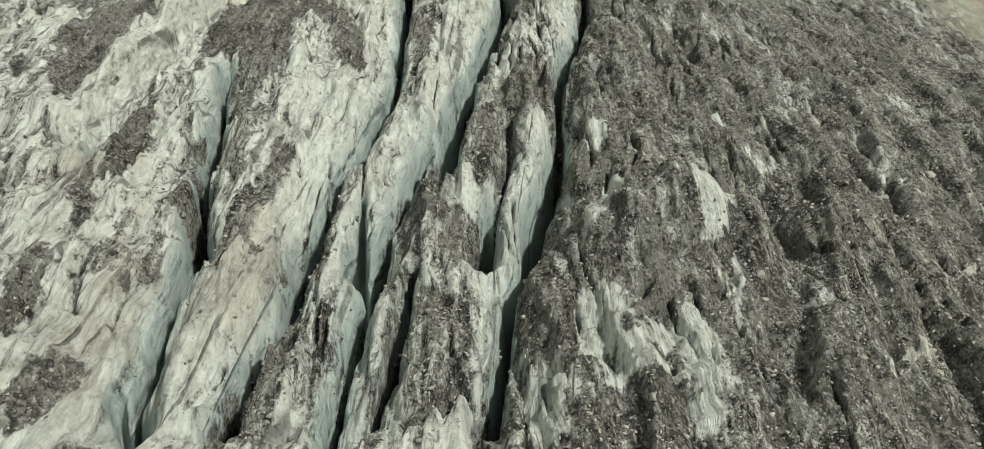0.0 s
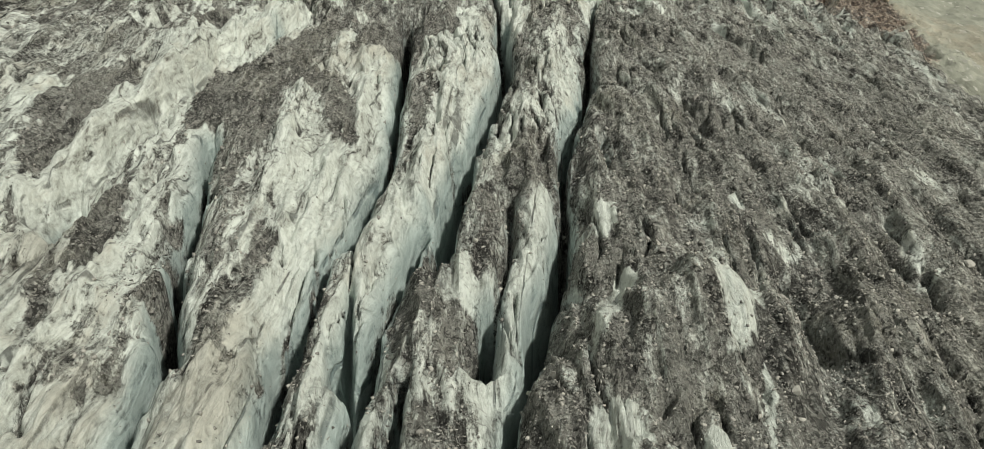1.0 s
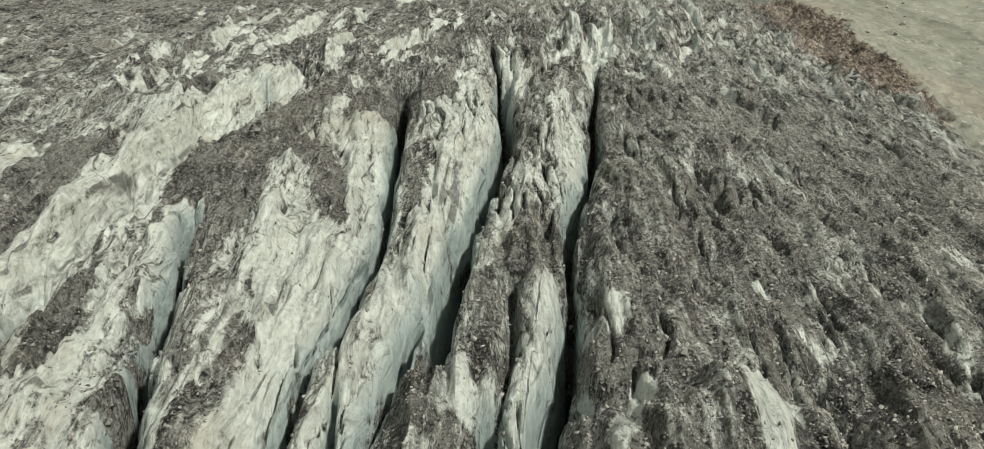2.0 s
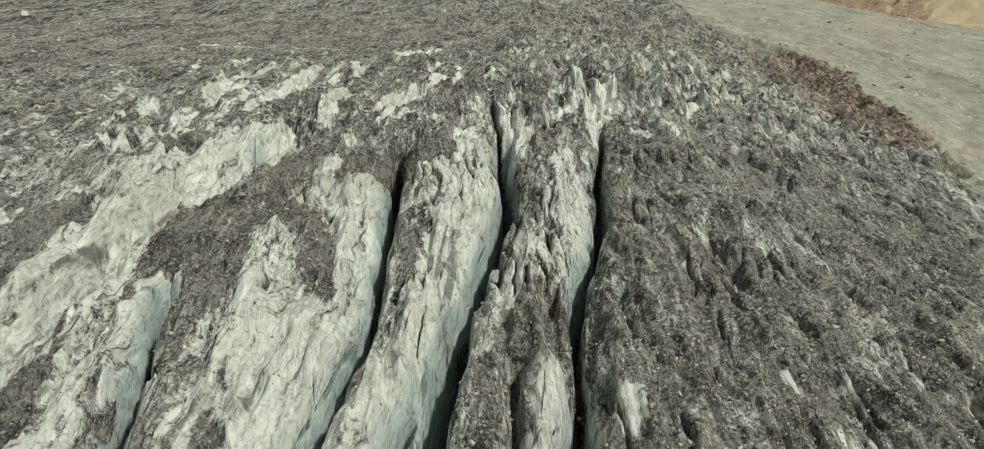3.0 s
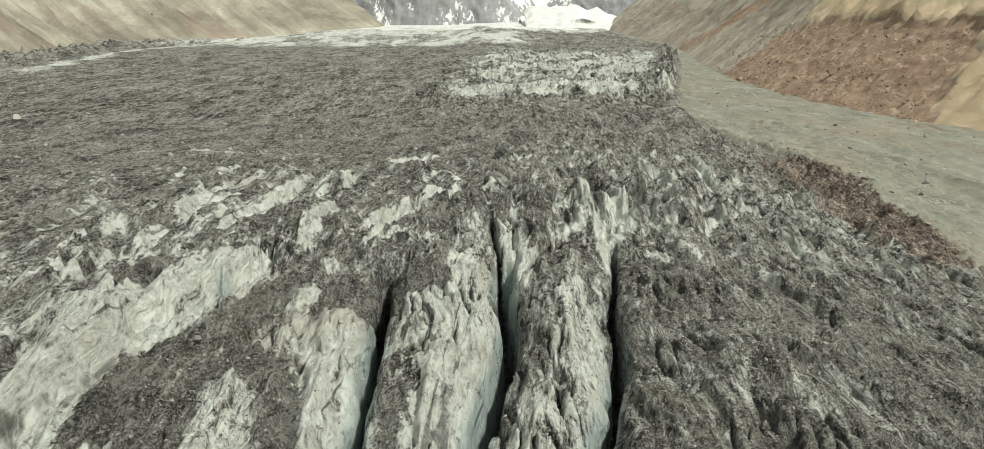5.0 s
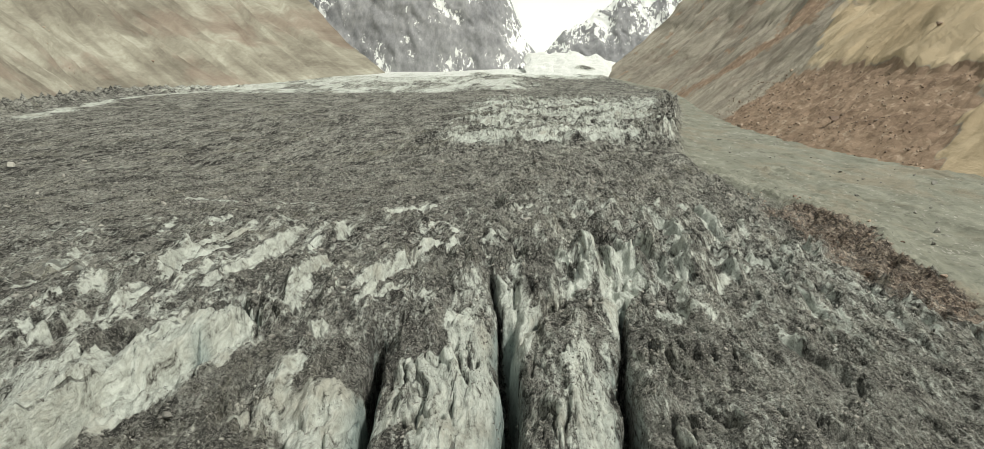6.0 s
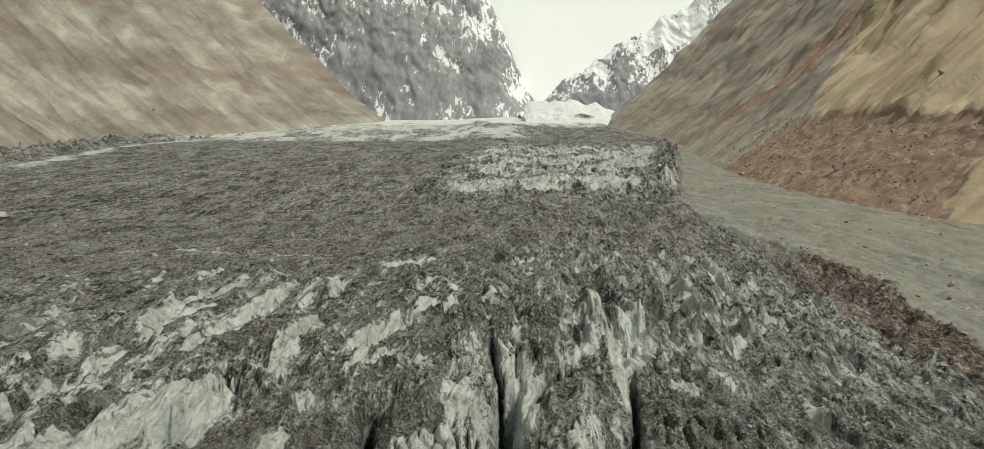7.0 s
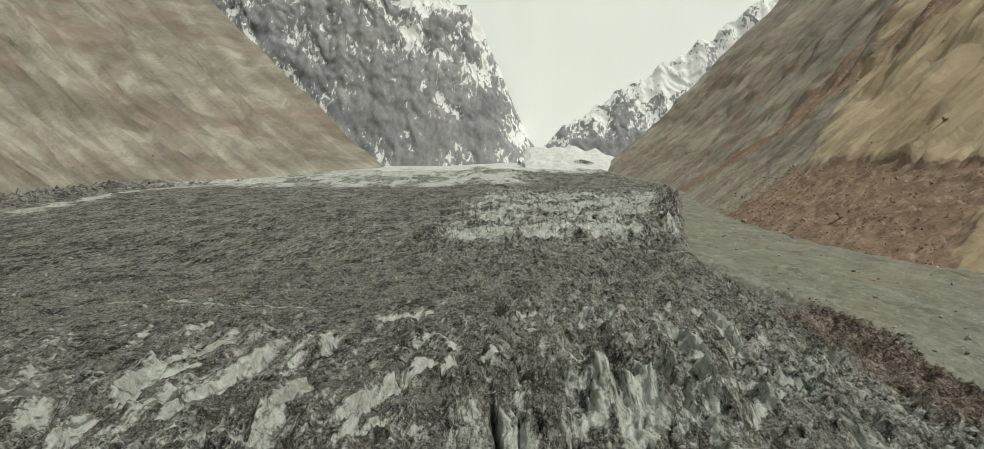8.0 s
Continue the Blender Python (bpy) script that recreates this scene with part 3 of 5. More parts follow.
def inside_of(points, X, Y, reach):
    """Signed distance into a closed outline, where it lies within reach of it."""
    xs_, ys_ = [p[0] for p in points], [p[1] for p in points]
    near = (X > min(xs_) - reach) & (X < max(xs_) + reach) & (Y > min(ys_) - reach) & (Y < max(ys_) + reach)
    if not near.any():
        return None
    x, y = X[near], Y[near]
    best, odd = np.full(x.shape, 1e3), np.zeros(x.shape, bool)
    for (ax, ay), (bx, by) in zip(points, points[1:] + points[:1]):
        ux, uy = bx - ax, by - ay
        k = np.clip(((x - ax) * ux + (y - ay) * uy) / (ux * ux + uy * uy + 1e-9), 0, 1)
        best = np.minimum(best, np.hypot(x - ax - k * ux, y - ay - k * uy))
        if ay != by:
            odd ^= ((y < ay) != (y < by)) & (x < ax + (y - ay) * ux / uy)
    return near, np.where(odd, best, -best)


def lay_cover():
    """Stone cover and bare ice, ridge by ridge."""
    area([(-43.0, 265.2), (-14.1, 262.9), (-10.4, 229.7), (-17.6, 229.7), (-22.4, 213.1), (-29.1, 208.3), (-32.7, 201.3), (-36.9, 199.4), (-39.1, 225.2)], 0.28)
    area([(-136.9, 302.9), (-99.6, 287.2), (-73.4, 276.2), (-72.9, 238.2), (-71.1, 205.3), (-78.8, 189.7), (-80.5, 178.8)], 0.34)
    area([(-77.6, 197.7), (-65.3, 195.1), (-57.8, 178.1), (-61.2, 172.5), (-58.8, 159.1), (-57.8, 148.4), (-57.8, 139.0), (-58.9, 131.0), (-67.4, 149.8), (-73.2, 169.1), (-77.1, 185.4)], 0.06)
    area([(-72.8, 203.3), (-62.5, 208.2), (-66.5, 239.8), (-64.8, 249.3), (-78.9, 278.5), (-85.4, 255.0), (-83.0, 217.9)], 0.30)
    area([(-33.9, 243.4), (-33.1, 203.7), (-33.5, 186.4), (-33.1, 168.4), (-32.0, 153.6), (-32.1, 142.3), (-33.5, 128.7), (-36.2, 133.8), (-40.5, 154.1), (-42.0, 169.1), (-46.3, 167.0), (-47.2, 163.4), (-50.6, 182.5), (-48.8, 192.1), (-43.7, 209.7), (-39.4, 234.2)], 0.08)
    area([(-52.1, 162.6), (-50.2, 147.4), (-48.4, 137.5), (-47.8, 125.7), (-48.1, 115.8), (-45.9, 106.1), (-45.5, 101.2), (-49.0, 109.0), (-49.0, 116.2), (-49.5, 127.1), (-50.2, 138.1), (-52.0, 152.7)], 0.12)
    area([(-46.2, 135.6), (-43.7, 122.2), (-44.2, 114.3), (-45.1, 108.7), (-46.8, 116.0), (-48.0, 126.1), (-48.6, 135.8)], 0.10)
    # dark below the ice arch: its shade laid in as stone cover
    area([(-38.6, 109.6), (-37.2, 113.1), (-35.1, 112.6), (-32.5, 106.7), (-31.3, 101.4), (-33.3, 103.9), (-35.5, 106.0), (-36.6, 104.0), (-38.3, 105.0)], 0.05)
    area([(-45.5, 101.2), (-46.5, 106.1), (-45.8, 108.7), (-43.6, 102.2), (-43.4, 96.6)], 0.15)
    area([(-35.7, 95.2), (-35.6, 99.5), (-35.2, 104.2), (-34.4, 99.5), (-33.8, 93.1), (-34.4, 88.9), (-35.4, 88.9)], 0.25)
    area([(-29.7, 107.3), (-27.2, 109.2), (-27.1, 123.1), (-25.3, 118.0), (-24.7, 101.5), (-23.9, 91.9), (-24.6, 88.7), (-27.4, 88.7), (-27.9, 97.6)], 0.15)
    area([(-32.8, 130.6), (-32.1, 145.9), (-31.1, 153.5), (-29.9, 143.4), (-29.6, 124.9), (-29.8, 112.1), (-29.9, 107.9), (-30.9, 107.9), (-32.1, 118.2)], 0.42)
    area([(-27.5, 124.8), (-25.6, 123.0), (-24.9, 113.4), (-25.9, 113.4), (-27.7, 121.4)], 0.12)
    area([(-36.2, 198.4), (-26.5, 190.0), (-21.3, 167.9), (-19.7, 155.4), (-22.3, 153.2), (-28.3, 174.2), (-33.1, 184.4)], 0.08)
    area([(-34.9, 182.6), (-29.3, 180.4), (-27.3, 168.1), (-27.6, 153.4), (-29.5, 145.8), (-32.5, 165.2)], 0.55)
    area([(-16.3, 198.4), (-10.8, 200.6), (-8.5, 176.3), (-10.8, 158.7), (-13.0, 153.1), (-13.9, 174.6)], 0.25)
    area([(-18.9, 100.3), (-17.9, 109.7), (-15.8, 105.1), (-16.6, 95.3), (-17.2, 88.6), (-18.9, 88.6), (-18.9, 94.3)], 0.18)
    area([(-9.6, 116.3), (-6.6, 122.8), (-4.2, 116.6), (-5.7, 105.1), (-0.9, 105.1), (-0.5, 93.7), (-4.4, 90.8), (-5.2, 95.8), (-9.5, 89.9), (-10.1, 100.2)], 0.16)
    area([(-9.6, 95.8), (-4.9, 101.4), (-5.1, 93.7), (-7.3, 88.6), (-9.9, 88.6)], 0.42)
    area([(1.4, 154.4), (9.0, 167.9), (10.1, 153.2), (8.4, 138.5), (4.8, 126.4), (3.4, 126.4), (0.9, 105.1), (-2.7, 110.4), (-4.3, 119.5), (-3.2, 134.2), (-0.2, 140.7)], 0.26)
    area([(2.0, 218.2), (7.9, 245.9), (21.3, 246.8), (15.1, 218.5), (7.4, 196.2), (3.7, 169.5), (0.5, 164.0)], 0.30)
    area([(5.0, 171.1), (8.7, 176.4), (11.0, 158.8), (9.0, 164.7)], 0.35)
    area([(-9.7, 264.4), (-3.6, 264.4), (0.7, 212.8), (-1.2, 223.8), (-5.4, 242.4)], 0.30)
    area([(-59.1, 176.6), (-57.2, 183.6), (-61.7, 205.6), (-57.4, 207.1), (-59.7, 235.0), (-52.7, 239.7), (-47.8, 266.1), (-43.0, 265.2), (-41.3, 237.7), (-44.8, 215.0), (-47.7, 192.0), (-51.7, 182.7), (-48.5, 171.6), (-50.6, 159.4), (-51.0, 147.5), (-50.6, 139.3), (-51.0, 132.0), (-51.8, 124.6), (-53.1, 118.1), (-58.0, 129.0), (-56.8, 136.8), (-55.8, 144.5), (-56.7, 156.0)], 0.93)
    area([(-89.2, 198.0), (-82.6, 198.7), (-77.6, 197.7), (-77.9, 187.5), (-73.9, 170.8), (-71.3, 158.3)], 0.85)
    area([(-30.2, 153.5), (-27.3, 168.1), (-23.1, 153.2), (-18.4, 150.5), (-16.4, 155.9), (-14.5, 145.4), (-16.0, 130.2), (-17.2, 117.9), (-19.5, 111.9), (-21.4, 102.7), (-21.7, 95.9), (-22.1, 88.7), (-23.1, 88.7), (-23.8, 100.3), (-24.3, 113.4), (-27.2, 130.4)], 0.88)
    area([(-28.5, 213.3), (-21.4, 203.1), (-16.5, 200.7), (-15.4, 174.6), (-16.4, 155.9), (-18.0, 150.5), (-21.5, 168.0)], 0.86)
    area([(-11.0, 229.7), (-3.3, 242.4), (0.7, 207.8), (1.1, 183.7), (-2.2, 161.6), (-4.2, 150.4), (-5.0, 136.3), (-6.7, 124.6), (-9.5, 114.8), (-11.1, 105.1), (-12.3, 95.8), (-12.4, 88.6), (-17.5, 88.6), (-16.5, 101.4), (-15.8, 113.3), (-13.7, 130.2), (-12.2, 147.9), (-9.4, 174.5)], 0.92)
    area([(0.9, 249.3), (11.5, 264.6), (7.8, 242.5), (3.2, 218.2), (1.9, 207.8)], 0.90)
    area([(-33.3, 96.1), (-34.4, 105.5), (-32.0, 101.7), (-29.7, 95.0), (-29.2, 91.0), (-33.3, 88.9)], 0.93)
    area([(4.1, 130.2), (7.8, 143.1), (8.7, 126.5), (6.8, 110.4), (5.3, 104.8), (3.7, 94.8), (1.3, 88.6), (-0.6, 88.6), (0.6, 98.0), (1.9, 110.4)], 0.92)
    area([(12.0, 218.3), (14.8, 224.1), (17.3, 194.3), (16.6, 180.2), (12.3, 164.8), (10.2, 185.8)], 0.72)
    area([(1.5, 167.8), (7.0, 185.7), (9.6, 174.6), (3.2, 158.7), (-1.2, 145.4), (-2.1, 150.4)], 0.60)
    area([(-3.6, 143.0), (-1.2, 145.4), (-0.7, 140.7), (-4.0, 130.2), (-5.2, 132.2)], 0.90)
    area([(22.1, 105.5), (25.5, 107.0), (25.3, 98.6), (23.5, 89.0), (20.1, 88.8), (21.3, 96.1), (20.7, 98.3)], 1.00)
    area([(13.5, 109.1), (15.5, 105.2), (12.5, 95.9), (9.0, 88.6), (6.6, 88.6), (9.8, 98.0)], 0.85)
    area([(9.4, 121.2), (12.9, 128.4), (15.8, 126.6), (13.3, 118.0)], 0.80)
    area([(15.3, 133.4), (21.3, 140.1), (19.8, 134.6)], 0.85)
    area([(50.4, 126.9), (49.0, 118.1), (46.1, 110.9), (47.8, 120.4)], 0.70)
    area([(7.0, 105.1), (9.2, 100.3), (8.1, 88.6), (4.3, 88.6), (5.4, 98.0)], 0.03)
    area([(-8.5, 130.2), (-7.0, 130.2), (-5.6, 122.8), (-7.3, 122.9)], 0.95)
    stroke([(17.6, 136.6), (22.5, 142.5)], 0.28, 0.60)
    stroke([(59.8, 173.1), (68.6, 176.9)], 0.33, 0.60)
    stroke([(30.9, 133.1), (30.0, 124.4)], 0.30, 0.75)
    stroke([(33.2, 127.0), (36.7, 126.2)], 0.27, 0.50)
    stroke([(17.3, 118.1), (20.1, 123.2), (23.7, 127.1)], 0.32, 0.50)
    stroke([(49.7, 113.3), (47.1, 113.7)], 0.51, 0.60)
    area([(25.0, 177.4), (33.2, 189.3), (34.4, 184.0), (29.0, 171.4), (24.2, 168.8)], 0.36)
    area([(36.7, 185.2), (46.9, 196.0), (50.2, 184.8), (48.2, 165.4), (44.5, 166.0), (42.7, 174.4), (36.6, 174.3)], 0.40)
    area([(35.7, 136.6), (45.9, 144.5), (44.4, 137.2), (38.2, 131.5), (34.3, 131.0)], 0.42)
    area([(22.6, 125.2), (25.7, 121.1), (24.7, 117.8), (21.4, 118.3)], 0.45)
    area([(30.2, 119.4), (35.4, 119.4), (33.5, 115.4), (29.8, 115.4)], 0.50)
    stroke([(42.4, 137.3), (44.2, 133.1), (45.6, 128.1), (45.6, 116.7), (46.0, 111.2)], 0.62, 0.50)
    stroke([(51.4, 163.1), (49.4, 151.3), (47.7, 163.6), (48.1, 183.3)], 0.45, 0.50)
    area([(62.6, 159.3), (68.6, 164.3), (71.7, 157.2), (68.7, 150.6), (64.2, 153.9)], 0.50)
    area([(24.5, 117.0), (27.2, 114.2), (25.0, 107.7), (22.0, 108.1)], 0.50)
    area([(15.4, 153.3), (19.8, 153.5), (18.0, 145.7), (14.3, 146.8)], 0.04)
    area([(37.7, 113.7), (41.4, 109.4), (41.2, 99.6), (35.2, 91.8), (33.4, 97.6), (34.0, 104.6)], 0.03)
    area([(31.3, 131.2), (34.5, 129.2), (33.7, 123.6), (30.3, 122.7)], 0.03)
    area([(29.6, 106.3), (31.0, 102.8), (30.0, 90.9), (28.0, 89.4), (28.0, 96.7)], 0.03)
    area([(15.1, 150.6), (22.3, 141.3), (18.8, 128.6), (15.7, 133.4)], 0.03)
    area([(-46.0, 83.6), (-44.4, 88.4), (-38.7, 88.0), (-33.1, 87.8), (-28.4, 83.9), (-28.0, 74.2), (-28.3, 66.9), (-27.9, 61.1), (-36.3, 61.3)], 0.90)
    area([(-38.9, 67.2), (-37.7, 71.6), (-34.5, 74.4), (-33.4, 68.7), (-34.8, 64.6), (-36.3, 61.3)], 0.10)
    area([(-46.3, 88.5), (-44.6, 93.8), (-41.4, 81.0), (-41.0, 74.6), (-42.1, 74.7), (-44.0, 78.9)], 0.12)
    area([(-22.7, 70.3), (-19.7, 78.1), (-17.2, 74.0), (-16.8, 66.8), (-17.7, 60.9), (-21.0, 61.0)], 0.14)
    area([(-28.1, 82.8), (-26.4, 87.6), (-25.7, 92.9), (-23.9, 90.2), (-23.1, 74.1), (-21.4, 61.0), (-26.2, 61.0), (-28.5, 74.2)], 0.88)
    area([(-19.4, 82.6), (-14.8, 87.4), (-14.2, 76.0), (-15.1, 65.9), (-17.7, 74.0)], 0.30)
    area([(-13.3, 76.0), (-11.3, 88.7), (-9.8, 86.1), (-10.9, 70.2), (-11.7, 60.9), (-14.0, 60.9)], 0.86)
    area([(-10.4, 80.3), (-8.1, 87.4), (-7.4, 74.0), (-9.1, 66.7), (-10.4, 70.2)], 0.30)
    area([(-7.3, 84.9), (-5.1, 87.4), (-1.4, 82.5), (-2.3, 70.2), (-4.4, 62.7), (-6.2, 60.9), (-7.1, 66.7)], 0.30)
    area([(-6.9, 70.2), (-6.6, 74.0), (-6.6, 66.7), (-7.5, 60.9), (-8.5, 60.9)], 0.85)
    area([(-4.5, 63.5), (-2.3, 70.2), (-1.0, 71.1), (-0.4, 60.9), (-4.3, 60.9)], 0.85)
    area([(-2.5, 82.5), (0.4, 90.0), (0.9, 84.9), (-1.8, 72.0), (-2.6, 74.0)], 0.80)
    area([(1.8, 82.5), (4.0, 88.7), (8.1, 84.9), (7.5, 71.1), (5.0, 71.1), (2.5, 75.0)], 0.04)
    area([(-0.2, 70.2), (2.2, 74.0), (2.8, 68.4), (1.9, 60.9), (-0.2, 60.9)], 0.20)
    area([(2.3, 68.4), (4.4, 71.1), (6.3, 68.4), (5.9, 60.9), (2.1, 60.9)], 0.85)
    area([(7.9, 82.5), (12.1, 83.7), (12.3, 76.0), (8.4, 69.3), (7.2, 73.0)], 0.90)
    area([(11.5, 74.0), (17.8, 79.3), (19.0, 74.1), (17.0, 61.0), (13.9, 60.9), (15.6, 66.8), (8.7, 66.7)], 0.95)
    area([(8.6, 65.9), (13.1, 66.8), (13.6, 62.0), (6.7, 60.9)], 0.12)
    area([(12.2, 71.1), (15.6, 73.1), (15.5, 69.4), (12.8, 68.5)], 0.25)
    stroke([(23.1, 86.5), (21.2, 75.2)], 0.27, 0.90)
    area([(21.9, 107.3), (24.9, 104.1), (26.5, 101.8), (21.7, 87.7), (18.9, 85.7), (21.2, 94.5)], 0.85)
    stroke([(34.9, 73.4), (39.6, 75.5)], 0.65, 0.75)
    stroke([(45.2, 89.7), (52.0, 96.4)], 0.43, 0.60)
    stroke([(50.6, 125.6), (49.5, 117.7)], 0.60, 0.60)
    stroke([(30.2, 79.2), (30.3, 83.7)], 0.36, 0.50)
    area([(-60.1, 210.8), (-56.4, 216.2), (-55.3, 230.3), (-49.5, 243.0), (-51.0, 264.0), (-45.1, 258.5), (-42.3, 234.9), (-44.5, 225.7), (-46.4, 214.8), (-47.8, 209.1)], 0.92)
    area([(-116.8, 319.3), (-110.9, 326.3), (-95.7, 311.7), (-86.0, 275.5), (-92.6, 268.7)], 0.20)
    area([(-68.6, 218.2), (-68.3, 229.5), (-61.5, 231.4), (-60.5, 245.0), (-54.8, 240.3), (-55.2, 227.2), (-56.2, 213.6), (-60.1, 210.8), (-65.5, 211.6)], 0.12)
    area([(-57.4, 248.2), (-53.6, 269.3), (-43.8, 273.2), (-39.3, 257.7), (-50.4, 261.6), (-50.7, 247.0)], 0.30)
    area([(-0.3, 287.3), (6.1, 265.0), (6.0, 240.0), (3.7, 226.6), (2.2, 255.9)], 0.93)
    area([(14.4, 267.6), (19.2, 299.8), (23.0, 320.7), (24.8, 309.6), (20.0, 275.7)], 0.93)
    area([(22.3, 292.1), (31.9, 314.8), (31.6, 273.8), (24.9, 260.5), (20.3, 238.6), (21.6, 265.6)], 0.95)
    area([(43.7, 272.1), (54.8, 311.8), (58.7, 307.0)], 0.90)
    area([(31.3, 273.7), (38.3, 292.8), (35.5, 269.9)], 0.80)
    area([(-8.5, 256.0), (-4.1, 256.8), (0.7, 223.6), (1.2, 206.9), (-6.7, 206.9)], 0.72)
    area([(-13.2, 226.8), (-9.3, 223.8), (-6.7, 206.9), (-11.5, 207.0)], 0.70)
    area([(15.6, 236.5), (16.4, 210.3), (16.8, 207.0), (13.5, 206.9), (10.9, 226.6)], 0.70)
    area([(8.9, 262.7), (18.3, 265.3), (18.8, 247.8), (12.1, 243.7), (6.5, 233.0)], 0.20)
    area([(-37.7, 228.0), (-31.7, 240.9), (-22.5, 240.5), (-16.9, 226.9), (-19.1, 215.6), (-25.1, 210.7), (-31.1, 207.6)], 0.14)
    area([(-19.9, 244.1), (-8.9, 251.8), (-5.8, 226.7), (-13.2, 226.8), (-14.8, 207.1), (-17.1, 212.9)], 0.16)
    area([(-31.6, 213.5), (-30.4, 224.4), (-29.8, 233.8), (-27.6, 224.3), (-27.8, 207.4), (-30.2, 207.6)], 0.75)
    area([(-19.6, 207.2), (-17.9, 215.5), (-17.9, 226.9), (-16.0, 218.2), (-15.6, 207.1)], 0.85)
    area([(29.2, 253.6), (33.9, 255.4), (33.4, 247.1), (28.6, 243.5)], 0.70)
    stroke([(-80.2, 344.1), (-80.9, 370.9), (-77.0, 395.6), (-85.7, 445.7)], 0.81, 0.92)
    stroke([(-74.4, 302.7), (-77.2, 318.6), (-80.2, 344.1)], 1.20, 0.92)
    stroke([(-44.6, 369.6), (-47.5, 408.3)], 1.07, 0.92)
    stroke([(-60.8, 305.6), (-60.2, 317.0), (-58.5, 337.4), (-57.7, 354.6), (-58.2, 394.7)], 0.90, 0.92)
    stroke([(-38.7, 279.1), (-41.0, 302.5), (-39.8, 320.8)], 0.82, 0.92)
    stroke([(-27.1, 280.4), (-24.3, 300.2), (-20.4, 318.3)], 0.97, 0.92)
    stroke([(-19.2, 322.2), (-12.8, 330.4)], 0.97, 0.92)
    stroke([(-9.8, 319.8), (-8.9, 328.0)], 0.82, 0.92)
    stroke([(-1.4, 321.6), (-5.7, 337.2)], 0.83, 0.92)
    stroke([(-110.2, 326.3), (-118.8, 363.8)], 0.81, 0.92)
    stroke([(-84.0, 278.2), (-86.2, 296.5)], 0.98, 0.92)
    stroke([(-74.5, 247.2), (-73.6, 255.7), (-73.1, 266.2), (-71.1, 274.3)], 0.80, 0.92)
    stroke([(-75.5, 234.2), (-74.3, 240.6)], 0.86, 0.92)
    stroke([(-82.5, 248.9), (-81.5, 261.8)], 0.74, 0.92)
    stroke([(-93.7, 343.0), (-91.2, 357.8)], 0.60, 0.92)
    stroke([(-105.0, 347.8), (-107.6, 369.4)], 0.61, 0.92)
    stroke([(-113.7, 420.7), (-123.4, 473.5)], 0.62, 0.92)
    stroke([(-105.8, 444.4), (-105.7, 488.0)], 0.63, 0.92)
    stroke([(-101.9, 314.2), (-106.6, 337.1)], 0.63, 0.92)
    stroke([(-61.0, 284.6), (-60.2, 295.5)], 0.65, 0.92)
    stroke([(-37.9, 259.8), (-39.2, 279.1)], 0.74, 0.92)
    stroke([(-37.4, 257.5), (-44.3, 267.7)], 0.78, 0.92)
    stroke([(-9.9, 364.4), (-15.8, 405.4)], 0.79, 0.92)
    stroke([(-36.6, 452.8), (-22.1, 482.4)], 0.68, 0.92)
    stroke([(16.4, 331.4), (7.1, 348.5)], 0.74, 0.92)
    stroke([(-1.2, 339.6), (2.1, 352.6)], 0.70, 0.92)
    stroke([(9.2, 438.8), (18.8, 454.3)], 0.66, 0.92)
    stroke([(39.0, 439.7), (50.5, 497.4)], 0.85, 0.92)
    stroke([(87.6, 450.7), (95.3, 552.6)], 1.32, 0.92)
    stroke([(94.6, 521.6), (85.3, 538.3)], 0.79, 0.92)
    stroke([(59.5, 384.2), (65.6, 494.8)], 0.71, 0.92)
    stroke([(40.4, 369.5), (47.3, 373.3)], 0.61, 0.92)
    stroke([(55.5, 363.9), (48.8, 366.0)], 0.69, 0.92)
    stroke([(97.7, 404.6), (109.5, 458.3)], 1.08, 0.92)
    stroke([(62.2, 320.5), (53.3, 328.6)], 0.65, 0.92)
    stroke([(45.6, 309.6), (49.2, 344.0)], 0.83, 0.92)
    stroke([(36.8, 317.5), (36.2, 328.9)], 0.75, 0.92)
    stroke([(77.4, 352.9), (68.8, 375.2)], 0.65, 0.92)
    stroke([(70.7, 308.7), (68.7, 322.0)], 0.61, 0.92)
    stroke([(68.1, 268.8), (67.2, 284.5)], 0.60, 0.92)
    stroke([(48.0, 261.0), (54.8, 277.2)], 0.66, 0.92)
    stroke([(52.1, 241.3), (52.4, 256.2)], 0.60, 0.92)
    stroke([(38.7, 250.2), (34.8, 252.0)], 0.60, 0.92)
    stroke([(56.2, 244.3), (66.7, 246.8)], 0.60, 0.92)
    stroke([(62.1, 444.0), (60.0, 491.2)], 0.74, 0.92)
    stroke([(99.7, 471.1), (106.2, 512.8)], 0.95, 0.92)
    stroke([(124.8, 461.5), (137.3, 516.8)], 0.83, 0.92)
    stroke([(-25.2, 265.7), (-19.3, 277.1)], 0.65, 0.92)
    stroke([(-29.9, 240.9), (-29.2, 248.4)], 0.69, 0.92)
    stroke([(-71.5, 271.3), (-74.0, 288.7)], 0.65, 0.92)
